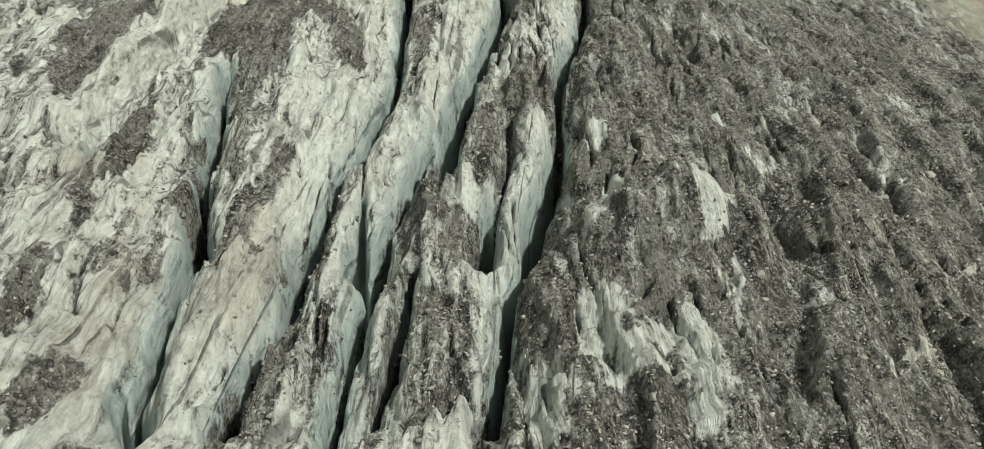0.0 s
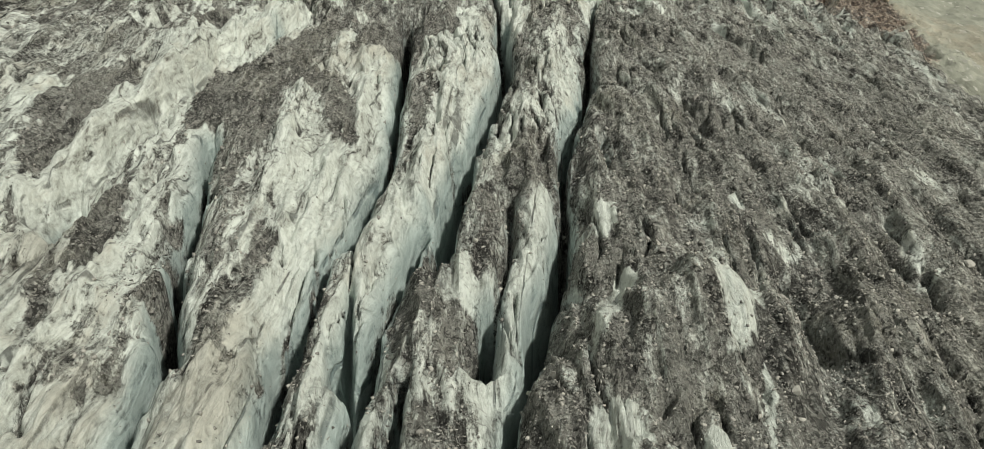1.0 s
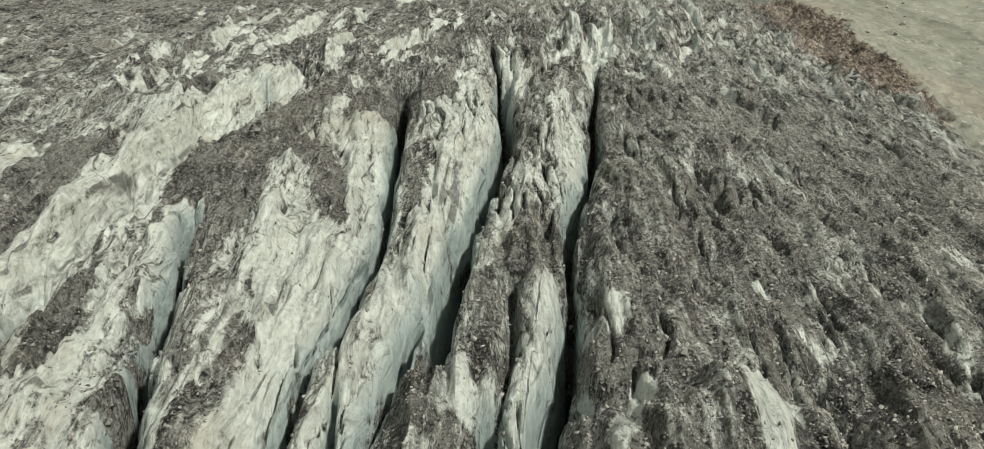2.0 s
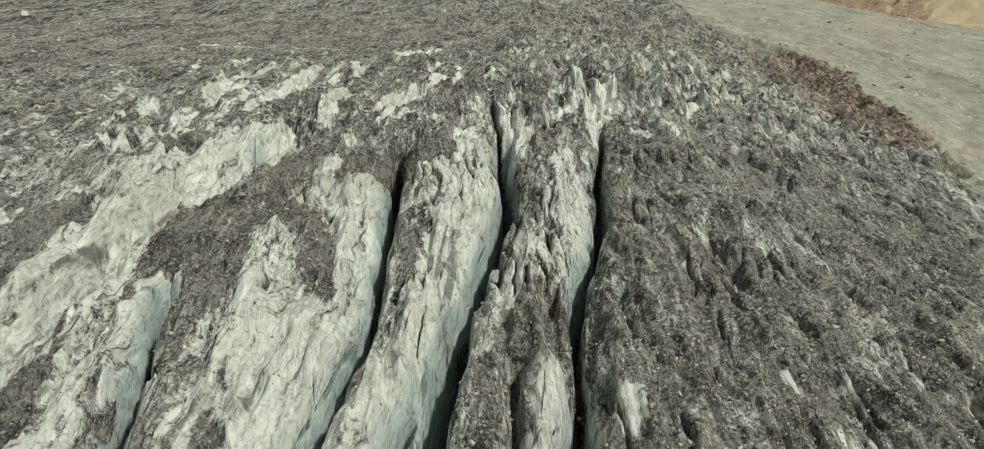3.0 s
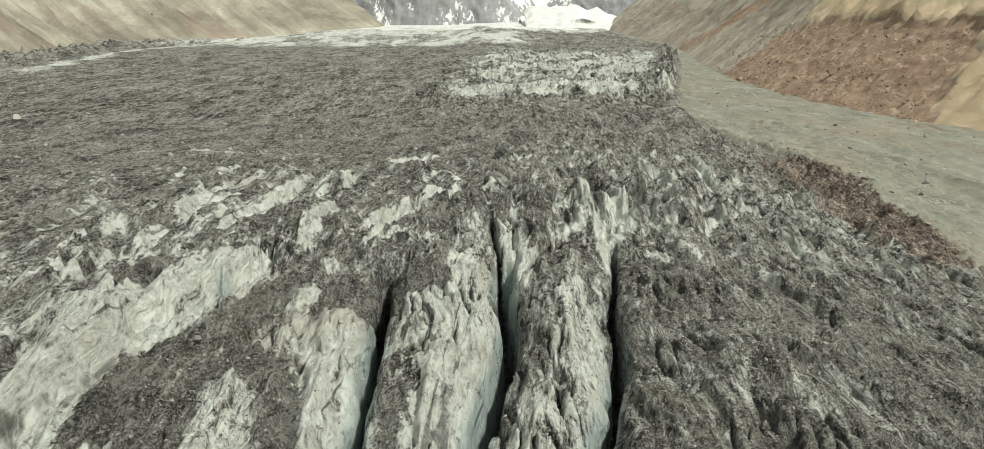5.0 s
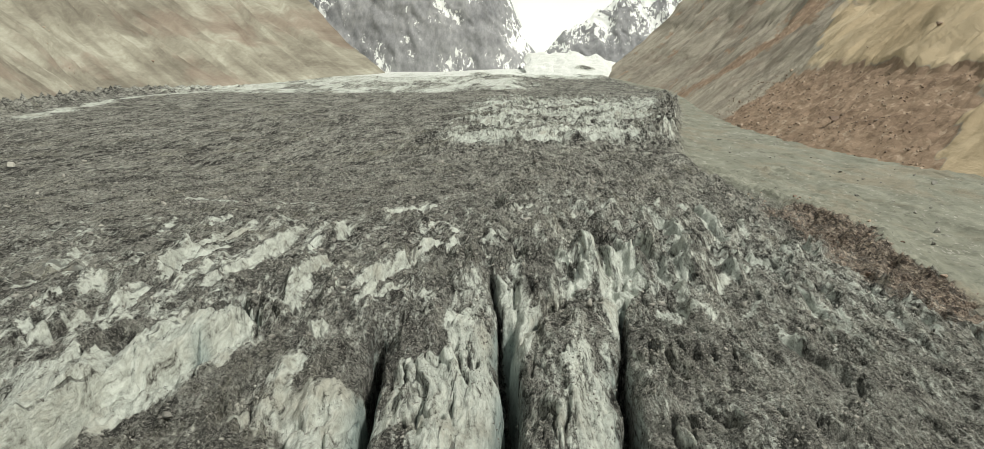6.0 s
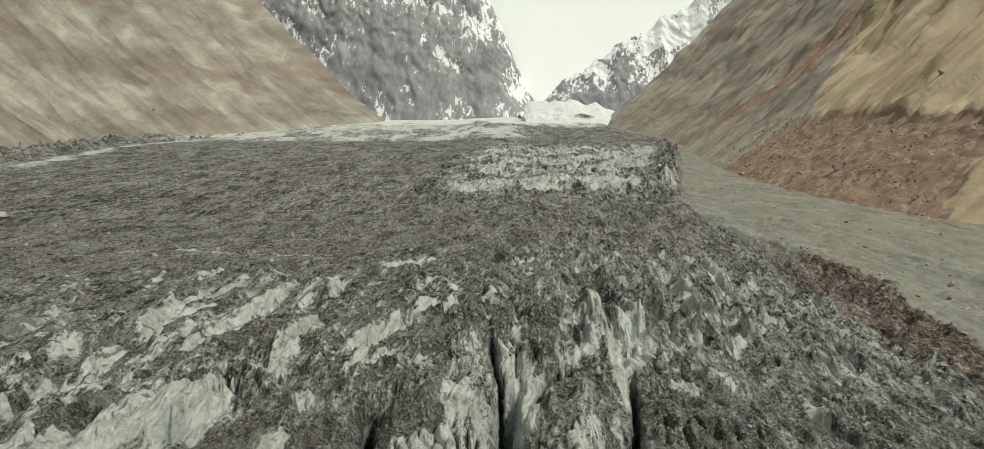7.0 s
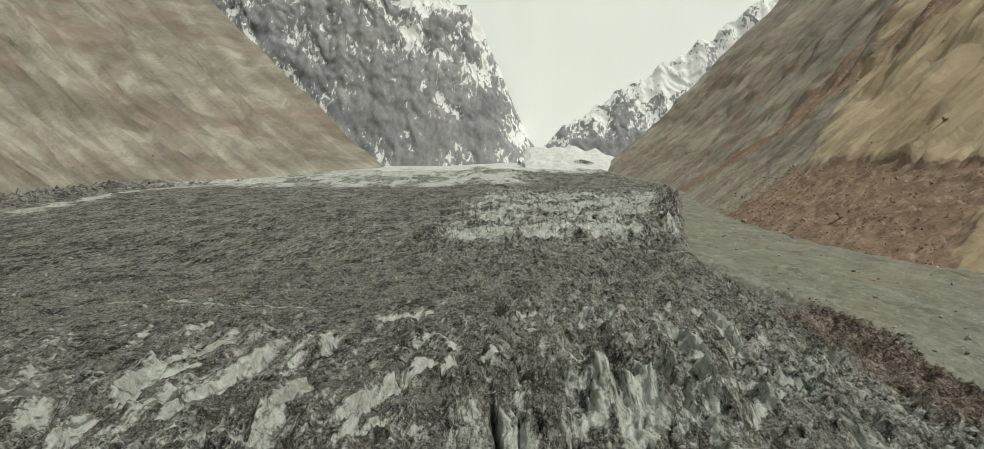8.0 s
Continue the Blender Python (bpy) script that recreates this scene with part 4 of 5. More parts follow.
    stroke([(-108.9, 304.2), (-110.7, 317.3)], 0.66, 0.92)
    stroke([(-66.9, 244.5), (-64.7, 249.8)], 0.60, 0.92)
    stroke([(-90.6, 271.0), (-88.1, 276.3)], 0.60, 0.92)
    stroke([(-75.3, 344.4), (-73.5, 356.3)], 0.60, 0.92)
    stroke([(17.2, 303.8), (13.7, 317.6)], 0.63, 0.92)
    stroke([(-211.1, 605.1), (-193.7, 620.1), (-180.1, 629.5), (-156.9, 619.6), (-137.3, 595.8), (-115.8, 571.9), (-79.5, 537.1)], 1.17, 1.30)


lay_cover()
MOUNDS = [(21, 97, 7, 9, 5.5), (-1, 284, 5, 8, 4), (21, 314, 5, 9, 4), (30, 304, 7, 8, 4.5), (10, 272, 5, 8, 2), (44, 292, 9, 8, 3), (-34, 153, 5, 14, 3.0), (12, 91, 5, 7, 2.0), (-60, 205, 7, 40, 3.0), (-30, 96, 3, 7, 1.5)]


def land(X, Y, detail):
    """Height and cover of the glacier and its banks: z, ice, silt, red, deep, dust."""
    edge = right_edge(Y) + 5 * fbm(X / 60, Y / 60, 3, 3) + 3 * fbm(X / 9, Y / 9, 4, 2)
    on_ice = smooth(edge - X, -9, 9)
    Z = valley(X, Y)
    wx = X + 0.7 * fbm(X / 6, Y / 12, 11, 3) + 1.2 * perlin(X / 30, Y / 40, 12)
    wy = Y + 2.0 * fbm(X / 9, Y / 9, 13, 2)
    # long furrows of the ice, steeper on the side that faces the middle
    lean = np.interp(X, [-200, -60, 0, 60, 200], [0.25, 0.1, 0.02, -0.06, -0.25])
    across = wx + lean * (Y - 150)
    tip = 2.2 * np.tanh(X / 25)
    broken = smooth(Y, 245, 320)
    east = smooth(X, 6, 34) * (1 - broken)
    leftward = smooth(16 - X, 0, 40) * broken
    calm = 1 - 0.85 * smooth(Y, 430, 640) * smooth(30 - X, -50, 60) - 0.35 * smooth(Y, 700, 1000)
    furrow = ridged(across / 10, wy / 60, 21, 3) + fbm(across / 3.2, wy / 32, 22, 3) * 0.8 + (0.25 + 0.8 * broken + 0.2 * east) * ridged(across / 2.6, wy / 42, 56, 3)
    furrow = furrow + 0.5 * (1 - 0.8 * east) * np.tanh(5 * perlin(across / 3.2, wy / 34, 24)) + 0.12 * (1 - 0.8 * east) * np.tanh(6 * perlin((across + 0.5 * wy) / 5, (wy - 0.5 * across) / 3, 55)) + 0.7 * np.tanh(5 * perlin(across / 6, wy / 26, 23)) * (0.35 + 0.65 * smooth(X, -10, 20) * broken) * (1 - east)
    fin = ridged((across + 8) / 9, wy / 120, 25, 2)
    fin = ridged((across + 8 + tip * fin) / 9, wy / 120, 25, 4, 0.55)
    seracs = smooth(Y, 930, 1040) * smooth(2700 - Y, 0, 600) * smooth(X - (-80 + 0.02 * Y), -60, 60)
    Z = Z + on_ice * furrow * calm * (1 - 0.55 * east) * (1 - 0.55 * leftward)
    Z = Z + on_ice * broken * calm * (1 - 0.6 * leftward) * (1.3 * fin - 0.4 + 1.3 * np.tanh(4 * perlin(across / 5, wy / 80, 29)))
    slant = X + 0.0014 * (np.clip(Y, 60, 340) - 148) ** 2
    hum = ridged(slant / 13, wy / 95, 36, 3)
    hum = ridged((slant + 2.5 * hum) / 15, wy / 120, 36, 3, 0.42)
    fold = ridged((slant + 1.0 * hum) / 7.5, (wy + 0.8 * slant) / 95, 38, 3, 0.42)
    ledge = ridged((wy - 0.35 * slant) / 9 + 0.5 * fbm(slant / 12, wy / 12, 60, 3), slant / 22, 40, 3)
    knoll = fbm(X / 11, Y / 22, 37, 3, 0.45)
    Z = Z + on_ice * east * (1.8 * hum + 1.4 * fold + 0.55 * ridged((slant + 0.6 * fbm(X / 6, Y / 20, 71, 2)) / 2.7, wy / 64, 72, 2) + 0.35 * ledge + 1.2 * knoll - 1.1)
    Z = Z + on_ice * 0.8 * fbm(X / 14, Y / 14, 26, 3)
    # flutes and narrow slits that run with the ice
    flute = ridged((across + 0.9 * fbm(X / 5, Y / 14, 61, 2)) / 3.4, wy / 34, 62, 4, 0.62)
    slit = perlin((across + 0.5 * fbm(X / 3, Y / 9, 66, 2)) / 2.9, wy / 28, 63)
    cut = np.exp(-((slit / 0.075) ** 2)) * smooth(fbm(X / 12, Y / 26, 64, 3), 0.0, 0.4) * (1 - 0.6 * broken)
    comb = ridged((across + 2.0 * fbm(X / 12, Y / 30, 65, 2)) / 8, wy / 62, 67, 3, 0.6)
    Z = Z + on_ice * ((1 - east) * (1 - broken) * (0.55 * flute - 0.35) - 1.6 * cut * (1 - broken))
    for x, y, rx, ry, h in MOUNDS:
        Z = Z + h * np.exp(-(((wx - x) / rx) ** 2 + ((wy - y) / ry) ** 2))
    face = np.zeros(X.shape)
    for points, height, reach, side in SCARPS:
        got = signed_to(points, X + 0.45 * (wx - X), Y + 0.5 * (wy - Y), reach * 2.2)
        if got is None:
            continue
        near, d, over = got
        d = d * side
        fade = np.exp(-((over / 4.0) ** 2))
        step = height * (0.5 + 0.5 * np.tanh((d + 0.6) / 0.8)) * np.exp(-np.maximum(d, 0) / reach) - 0.35 * height * np.exp(-(((d + 2.2) / 1.6) ** 2))
        Z[near] += on_ice[near] * fade * step
        face[near] = np.maximum(face[near], fade * np.exp(-(((d + 0.7) / (0.6 + 0.35 * height)) ** 2)) * min(height / 1.6, 1.0))
    Z = Z + on_ice * broken * (1 - 0.8 * face) * (1 - 0.6 * leftward) * (calm * (1.2 * comb + 0.7 * flute - 0.6) + (0.35 + 0.65 * calm) * 0.8 * ridged((across + 0.12 * wy) / 4.5, wy / 48, 68, 3, 0.55))
    flat = Z.copy()
    gap = np.full(X.shape, 1e3)
    pinch = 0.3 + 0.9 * smooth(fbm(X / 14, Y / 17, 54, 3), -0.55, 0.45)
    for points, half, depth in CREVASSES:
        d = distance_to(points, X + 0.4 * (wx - X), wy, 16)
        gap = np.minimum(gap, d * 1.2 + max(0.0, 4.0 - 0.5 * depth))
        if depth < 4.5:
            Z = Z - on_ice * 0.8 * depth * np.exp(-d / (1.3 * half)) * (0.6 + 0.5 * pinch)
            continue
        Z = Z - on_ice * 1.5 * depth * pinch / (1 + (d / (0.95 * half * (0.45 + 0.65 * pinch))) ** 4)
    round_top = (6.2 * (1 - np.exp(-gap / 3.8)) - 5.0) * smooth(275 - Y, 0, 40) * smooth(24 - X, -5, 8)
    Z = Z + on_ice * round_top
    # depth below the rim tints slots: blue ice plus painted shade; then blue pockets
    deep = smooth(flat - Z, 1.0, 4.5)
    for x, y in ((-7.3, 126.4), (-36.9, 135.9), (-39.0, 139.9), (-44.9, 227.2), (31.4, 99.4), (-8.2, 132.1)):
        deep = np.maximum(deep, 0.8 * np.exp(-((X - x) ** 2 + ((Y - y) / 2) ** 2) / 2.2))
    # bare ice on steep faces, stones on the flats
    if detail:
        gx = np.gradient(Z, axis=1) / np.gradient(X, axis=1)
        gy = np.gradient(Z, axis=0) / np.gradient(Y, axis=0)
        steep = np.hypot(gx, gy)
    else:
        steep = 0.3 + 0.2 * fbm(X / 40, Y / 40, 27, 3)
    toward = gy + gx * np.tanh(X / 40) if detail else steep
    west = smooth(np.interp(Y, [60, 100, 132, 173, 214, 253], [3, 5.5, 9.5, 14, 18.5, 23]) - wx, -2, 3)
    cover = 0.13 + 0.09 * smooth(X, 6, 30) + (0.44 - 0.2 * smooth(-X, 55, 75)) * west * smooth(255 - Y, -50, 60)
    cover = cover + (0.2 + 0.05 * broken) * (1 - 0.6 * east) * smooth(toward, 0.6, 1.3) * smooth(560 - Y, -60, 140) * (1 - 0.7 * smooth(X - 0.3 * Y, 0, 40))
    cover = cover - 0.1 * smooth(Y, 450, 700)
    near_w = smooth(560 - Y, -60, 140)
    cover = cover + near_w * np.maximum(0.35 + 0.3 * west, 0.55 * broken) * (1 - 0.5 * east) * (0.30 * fbm(wx / 6, wy / 40, 28, 3) + 0.24 * fbm(across / 2.2, wy / 10, 30, 4) + 0.18 * fbm((X + 0.5 * Y) / 6, (Y - 0.5 * X) / 1.6, 32, 3))
    cover = cover + near_w * (1 - 0.8 * east) * (0.10 * (flute - 0.45) + 0.05 * broken * (comb - 0.5)) - 0.5 * cut
    cover = cover + face * np.clip(0.46 + 0.42 * fbm(wx / 5, wy / 34, 39, 3), 0, 0.75)
    sx = X + 0.7 * fbm(X / 1.6, Y / 9, 31, 4, 0.6) + 0.25 * (wx - X)
    sy = Y + 1.6 * fbm(X / 3, Y / 7, 46, 3, 0.6)
    for points, half, want in COVER:
        if half:
            w = 1 - smooth(distance_to(points, sx, sy, half * 2.5), half * 0.7, half * 1.25)
            cover = cover + w * (want - cover)
            continue
        got = inside_of(points, sx, sy, 2.0)
        if got is not None:
            w = smooth(got[1], -0.5, 0.7)
            cover[got[0]] += w * (want - cover[got[0]])
    cover = cover + smooth(300 - Y, 0, 60) * (1 - 0.8 * east) * (0.11 * (flute - 0.45) - 0.45 * cut)
    pale = smooth(ridged(X / 70, Y / 190, 33, 4), 0.55, 1.1)
    cover = np.maximum(cover, seracs * (0.34 + 0.42 * pale + 0.16 * fbm(X / 18, Y / 45, 73, 3)))
    cover = np.maximum(cover, smooth(Y, 2900, 3150) * (0.40 + 0.5 * smooth(fbm(X / 90, Y / 420, 34, 5, 0.65), -0.3, 0.3)))
    cover = np.maximum(cover, smooth(Y + 160 * fbm(X / 90, Y / 200, 58, 4), 4000, 4200) * 1.0)
    cover = cover - 0.7 * smooth(X, 90, 200) * smooth(Y, 2300, 2700) * smooth(4050 - Y, 0, 300)
    rim = left_foot(Y) + 85 + 25 * perlin(X / 90, Y / 160, 35)
    cover = np.maximum(cover, 0.85 * np.exp(-(((X - rim) / 24) ** 2)) * smooth(Y, 1450, 1800))
    cover = cover - 0.7 * np.exp(-(((edge - X - 12) / 24) ** 2)) * smooth(Y, 950, 1150) * smooth(3000 - Y, 0, 500)
    cover = cover - 0.6 * smooth(0.8 - gap, 0, 0.5) * smooth(X + 60, 0, 20)
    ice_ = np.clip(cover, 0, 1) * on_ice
    # stony roughness
    rough = (1 - smooth(ice_, 0.4, 0.7))
    Z = Z + on_ice * rough * ((0.26 - 0.05 * broken) * fbm(X / 1.7, Y / 6.5, 41, 4, 0.62)) + on_ice * (1 - rough) * (0.08 * ridged((X + 0.4 * Y) / 7, (Y - 0.4 * X) / 2.4, 42, 2) + 0.10 * np.tanh(4 * perlin((X - 0.2 * Y) / 2.6, (Y + 0.3 * X) / 9, 44)) + 0.12 * fbm(X / 1.0, Y / 5.0, 43, 3))
    Z = Z + seracs * on_ice * (10 * np.maximum(ridged(X / 26, Y / 30, 45, 3) - 0.45, 0) - 2)
    far_rough = smooth(Y, 500, 900) * (1 - smooth(Y, 2600, 3200))
    Z = Z + far_rough * on_ice * (0.45 * fbm(X / 11, Y / 11, 47, 3, 0.6) + 2.0 * fbm(X / 70, Y / 90, 48, 3))
    Z = Z + smooth(Y, 430, 600) * (1 - smooth(Y, 1500, 2000)) * on_ice * smooth(X, -110, 30) * (1.7 * ridged((X + 0.05 * Y) / 13, Y / 42, 69, 3, 0.55) - 0.6 + 2.2 * smooth(Y, 700, 900) * ridged(X / 34, Y / 75, 70, 2))
    brim = edge - X
    Z = Z + on_ice * (12 + 14 * fbm(X / 11, Y / 26, 53, 4, 0.65)) * np.exp(-((brim - 14) / 18) ** 2) * smooth(Y, 800, 1150) * smooth(2900 - Y, 0, 500)
    lip = X - left_foot(Y) - 16 - 10 * perlin(X / 60, Y / 90, 49)
    Z = Z + (20 + 14 * fbm(X / 16, Y / 22, 50, 3)) * np.exp(-((lip / 14) ** 2)) * smooth(Y, 1200, 1600) * smooth(3800 - Y, 0, 900)
    # banks: a red-brown moraine rim, then pale silt up to the valley side
    off = X - edge
    bank = np.interp(Y, [300, 420, 600, 800, 1000], [-20, -19, -19, -22, -23]) + 0.015 * np.maximum(off, 0) + 1.1 * fbm(X / 30, Y / 60, 51, 4) + 0.8 * fbm(X / 7, Y / 13, 74, 4, 0.6) + 5 * np.exp(-(((X - 196 + 0.2 * (Y - 775)) / 11) ** 2 + ((Y - 775) / 34) ** 2)) * (1 + 0.5 * fbm(X / 9, Y / 14, 57, 3)) + np.interp(Y, [2500, 3400, 4300], [0, 8, 28])
    rim_h = 1.2 * np.exp(-(((off - 8) / 10) ** 2)) * smooth(Y, 350, 430) * smooth(660 - Y, 0, 100)
    Z = Z * on_ice + (bank + rim_h + 1.5 * ridged(X / 7, Y / 9, 52, 4, 0.6) * smooth(26 - off, 0, 18)) * (1 - on_ice)
    red = np.clip(smooth(off, -28, -6) * smooth(13 - off, 0, 9) * smooth(Y, 270, 360) * smooth(660 - Y, 0, 80), 0, 1)
    silt = (1 - on_ice) * (1 - smooth(red, 0.45, 0.75))
    dust = smooth(X - 0.1 * Y, 2, 26) * smooth(420 - Y, 0, 160) * (0.25 + 0.75 * smooth(knoll + 0.4 * fold, 0.0, 0.8))
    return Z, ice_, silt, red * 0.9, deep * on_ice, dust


def mesh_of(name, co, quads, material, attrs, shade=True):
    me = bpy.data.meshes.new(name)
    me.vertices.add(len(co))
    me.vertices.foreach_set("co", np.ascontiguousarray(co, np.float32).ravel())
    me.loops.add(quads.size)
    me.loops.foreach_set("vertex_index", np.ascontiguousarray(quads, np.int32).ravel())
    me.polygons.add(len(quads))
    me.polygons.foreach_set("loop_start", np.arange(0, quads.size, 4, dtype=np.int32))
    me.polygons.foreach_set("loop_total", np.full(len(quads), 4, np.int32))
    me.polygons.foreach_set("use_smooth", np.full(len(quads), shade))
    for key, values in attrs.items():
        a = me.attributes.new(key, "FLOAT", "POINT")
        a.data.foreach_set("value", np.ascontiguousarray(values, np.float32).ravel())
    me.materials.append(material)
    me.update(calc_edges=True)
    return me


def grid_quads(rows, cols):
    i = (np.arange(rows - 1)[:, None] * cols + np.arange(cols - 1)[None, :])
    return np.stack([i, i + 1, i + 1 + cols, i + cols], -1)


def spread(*pieces):
    """Grid lines: (start, end, step) pieces joined end to end."""
    out = []
    for a, b, step in pieces:
        out.append(np.linspace(a, b, max(2, int(round((b - a) / step))), endpoint=False))
    return np.concatenate(out + [np.array([pieces[-1][1]])])


NEAR = (-100.0, 100.0, 50.0, 322.0)
MID = (-330.0, 300.0, 190.0, 830.0)


def sheet(xs, ys, hole, drop, detail):
    X, Y = np.meshgrid(xs, ys)
    Z, *cover = land(X, Y, detail)
    for x0, x1, y0, y1 in hole:
        inside = np.minimum(np.minimum(X - x0, x1 - X), np.minimum(Y - y0, y1 - Y))
        Z = Z - drop * smooth(inside, 1.0, 9.0)
    return X, Y, Z, dict(zip(("ice", "silt", "red", "deep", "dust"), cover))


def take(faces, chosen, co, attrs, floor):
    """A mesh of the chosen faces, with walls down to the floor along the border of all the faces."""
    sides = np.concatenate([faces[:, [k, (k + 1) % 4]] for k in range(4)])
    owner = np.tile(chosen, 4)
    key = np.sort(sides, 1).astype(np.int64)
    code = key[:, 0] * (len(co) + 1) + key[:, 1]
    _, first, count = np.unique(code, return_index=True, return_counts=True)
    outer = first[count == 1]
    rim = sides[outer[owner[outer]]]
    faces = faces[chosen]
    used, back = np.unique(faces.ravel(), return_inverse=True)
    q = back.reshape(faces.shape)
    if not len(rim):
        return co[used], q, {k: v[used] for k, v in attrs.items()}
    rim = np.searchsorted(used, rim)
    edge_v, eb = np.unique(rim.ravel(), return_inverse=True)
    eb = eb.reshape(rim.shape) + len(used)
    c = co[used]
    low = c[edge_v].copy()
    low[:, 2] = floor
    walls = np.stack([rim[:, 1], rim[:, 0], eb[:, 0], eb[:, 1]], -1)
    a = {k: np.concatenate([v[used], v[used][edge_v]]) for k, v in attrs.items()}
    return np.concatenate([c, low]), np.concatenate([q, walls]), a


# ---- near glacier, split along its crevasses into single ridges ----
xs = spread((-100, -56, 0.52), (-56, 40, 0.24), (40, 100, 0.46))
ys = spread((50, 125, 0.25), (125, 200, 0.36), (200, 322, 0.6))
X, Y, Z, cov = sheet(xs, ys, (), 0, True)
near_co = np.stack([X, Y, Z], -1).reshape(-1, 3)
near_at = {k: v.reshape(-1) for k, v in cov.items()}
quads = grid_quads(len(ys), len(xs))
cx = 0.5 * (xs[:-1] + xs[1:])[None, :] + 0 * quads[..., 0]
cy = 0.5 * (ys[:-1] + ys[1:])[:, None] + 0 * quads[..., 0]
SPLITS = [
    ((0, -64), (120, -66), (165, -66), (210, -62), (262, -50)),
    ((55, -43.6), (86, -44.8), (105, -48.8), (129, -50), (158, -47.2), (198, -44.9), (253, -39.9)),
    ((55, -27.5), (72, -29.7), (98, -31.2), (119, -36), (135, -38.4), (164, -44), (200, -44.5), (253, -39.5)),
    ((55, -17), (90, -19.3), (116, -17.2), (144, -14.8), (171, -14.4), (216, -15.3), (250, -15.2)),
    ((55, -8.7), (89, -7.5), (100, -5.7), (136, -4.6), (168, -2.1), (186, 0.6), (205, 2.6), (247, 9.6)),
    ((55, 0), (77, 2), (88, 3), (100, 5.8), (132, 9.9), (173, 14.2), (214, 18.6), (253, 23.5)),
    ((55, 28.7), (81, 30.8), (107, 29.1), (148, 31.8), (186, 32), (253, 36)),
    ((55, 43), (87, 44.1), (128, 44), (167, 47), (178, 50), (253, 62)),
]
RIDGE_LABELS = [
    "pale ice ridge with grey stones along its back",
    "broad pale green ice ridge with stony crest and rounded nose",
    "wide cracked ice ridge with dark stone cover on its crest",
    "long bright ice ridge with a stony top between two crevasses",
    "dirty ice ridge streaked with brown grit and pale fins",
    "dark hummocky ice ridge buried under grey stones",
    "stone-covered ice ridge with shallow gullies and loose rubble",
]
band = np.zeros(cx.shape, int)
for line in SPLITS:
    band += cx > np.interp(cy, [p[0] for p in line], [p[1] for p in line])
far_end = 256 + 6 * np.sin(cx / 7.0) + 3 * np.sin(cx / 2.3 + 1)
band[cy > far_end] = 99


def pieces(kind):
    """Labels of the joined areas of one kind on a grid."""
    lab = np.arange(kind.size).reshape(kind.shape)
    while True:
        old = lab.copy()
        for ax in (0, 1):
            a_, b_ = (lab[:-1], lab[1:]) if ax == 0 else (lab[:, :-1], lab[:, 1:])
            same = (kind[:-1] == kind[1:]) if ax == 0 else (kind[:, :-1] == kind[:, 1:])
            low = np.minimum(a_, b_)
            a_[same], b_[same] = low[same], low[same]
        lab = lab.ravel()[lab]
        lab = lab.ravel()[lab]
        if (lab == old).all():
            return lab


bare = near_at["ice"][quads].mean(-1) > 0.40
for small in (220, 120):
    lab = pieces(band * 2 + bare)
    count = np.bincount(lab.ravel(), minlength=lab.size)
    bare = bare ^ (count[lab] < small)
lab = pieces(band * 2 + bare)
lab = np.where(band == 7, 1000000000 + (cy + 4 * np.sin(cx / 3.0) > 105).astype(int) + (cy + 5 * np.sin(cx / 4.0) > 165), lab)
for k, label in enumerate(RIDGE_LABELS, start=1):
    mine = band == k
    faces, own, open_ice = quads[mine], lab[mine], bare[mine]
    ridge = new("ice_ridge")
    ridge.location = (float(near_co[faces[:, 0], 0].mean()), float(near_co[faces[:, 0], 1].mean()), -22.0)
    tagged(ridge, label, "ice ridge", "ridges of the crevassed glacier")
    for piece in np.unique(own):
        chosen = own == piece
        icy = bool(open_ice[chosen][0])
        part_name = "ice_face" if icy else "stone_cover"
        co, q, a = take(faces, chosen, near_co, near_at, -22.0)
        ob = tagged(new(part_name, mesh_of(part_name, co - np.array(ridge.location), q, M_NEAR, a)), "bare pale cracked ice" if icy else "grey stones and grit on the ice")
        ob.parent = ridge
rest = (band == 0) | (band == len(SPLITS)) | (band == 99)
faces = quads[rest]
co, q, a = take(faces, np.ones(len(faces), bool), near_co, near_at, -24.0)
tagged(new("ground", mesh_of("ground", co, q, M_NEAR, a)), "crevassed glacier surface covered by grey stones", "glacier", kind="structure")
GRIDS = [(xs, ys, Z, cov["ice"])]

# ---- the glacier further up the valley, and the valley floor to its sides ----
xs = spread((-330, -130, 1.8), (-130, 190, 0.95), (190, 300, 1.7))
ys = spread((190, 316, 2.4), (316, 440, 0.85), (440, 600, 1.4), (600, 830, 2.2))
X, Y, Z, cov = sheet(xs, ys, (NEAR,), 34.0, True)
me = mesh_of("ground", np.stack([X, Y, Z], -1).reshape(-1, 3), grid_quads(len(ys), len(xs)).reshape(-1, 4), M_MID, {k: v.reshape(-1) for k, v in cov.items()})
tagged(new("ground", me), "stone-covered glacier with bare ice scarps beside a silt bank", "glacier", kind="structure")
GRIDS.append((xs, ys, Z, cov["ice"]))
xs = spread((-1500, -1100, 25), (-1100, 620, 7.0), (620, 1100, 25))
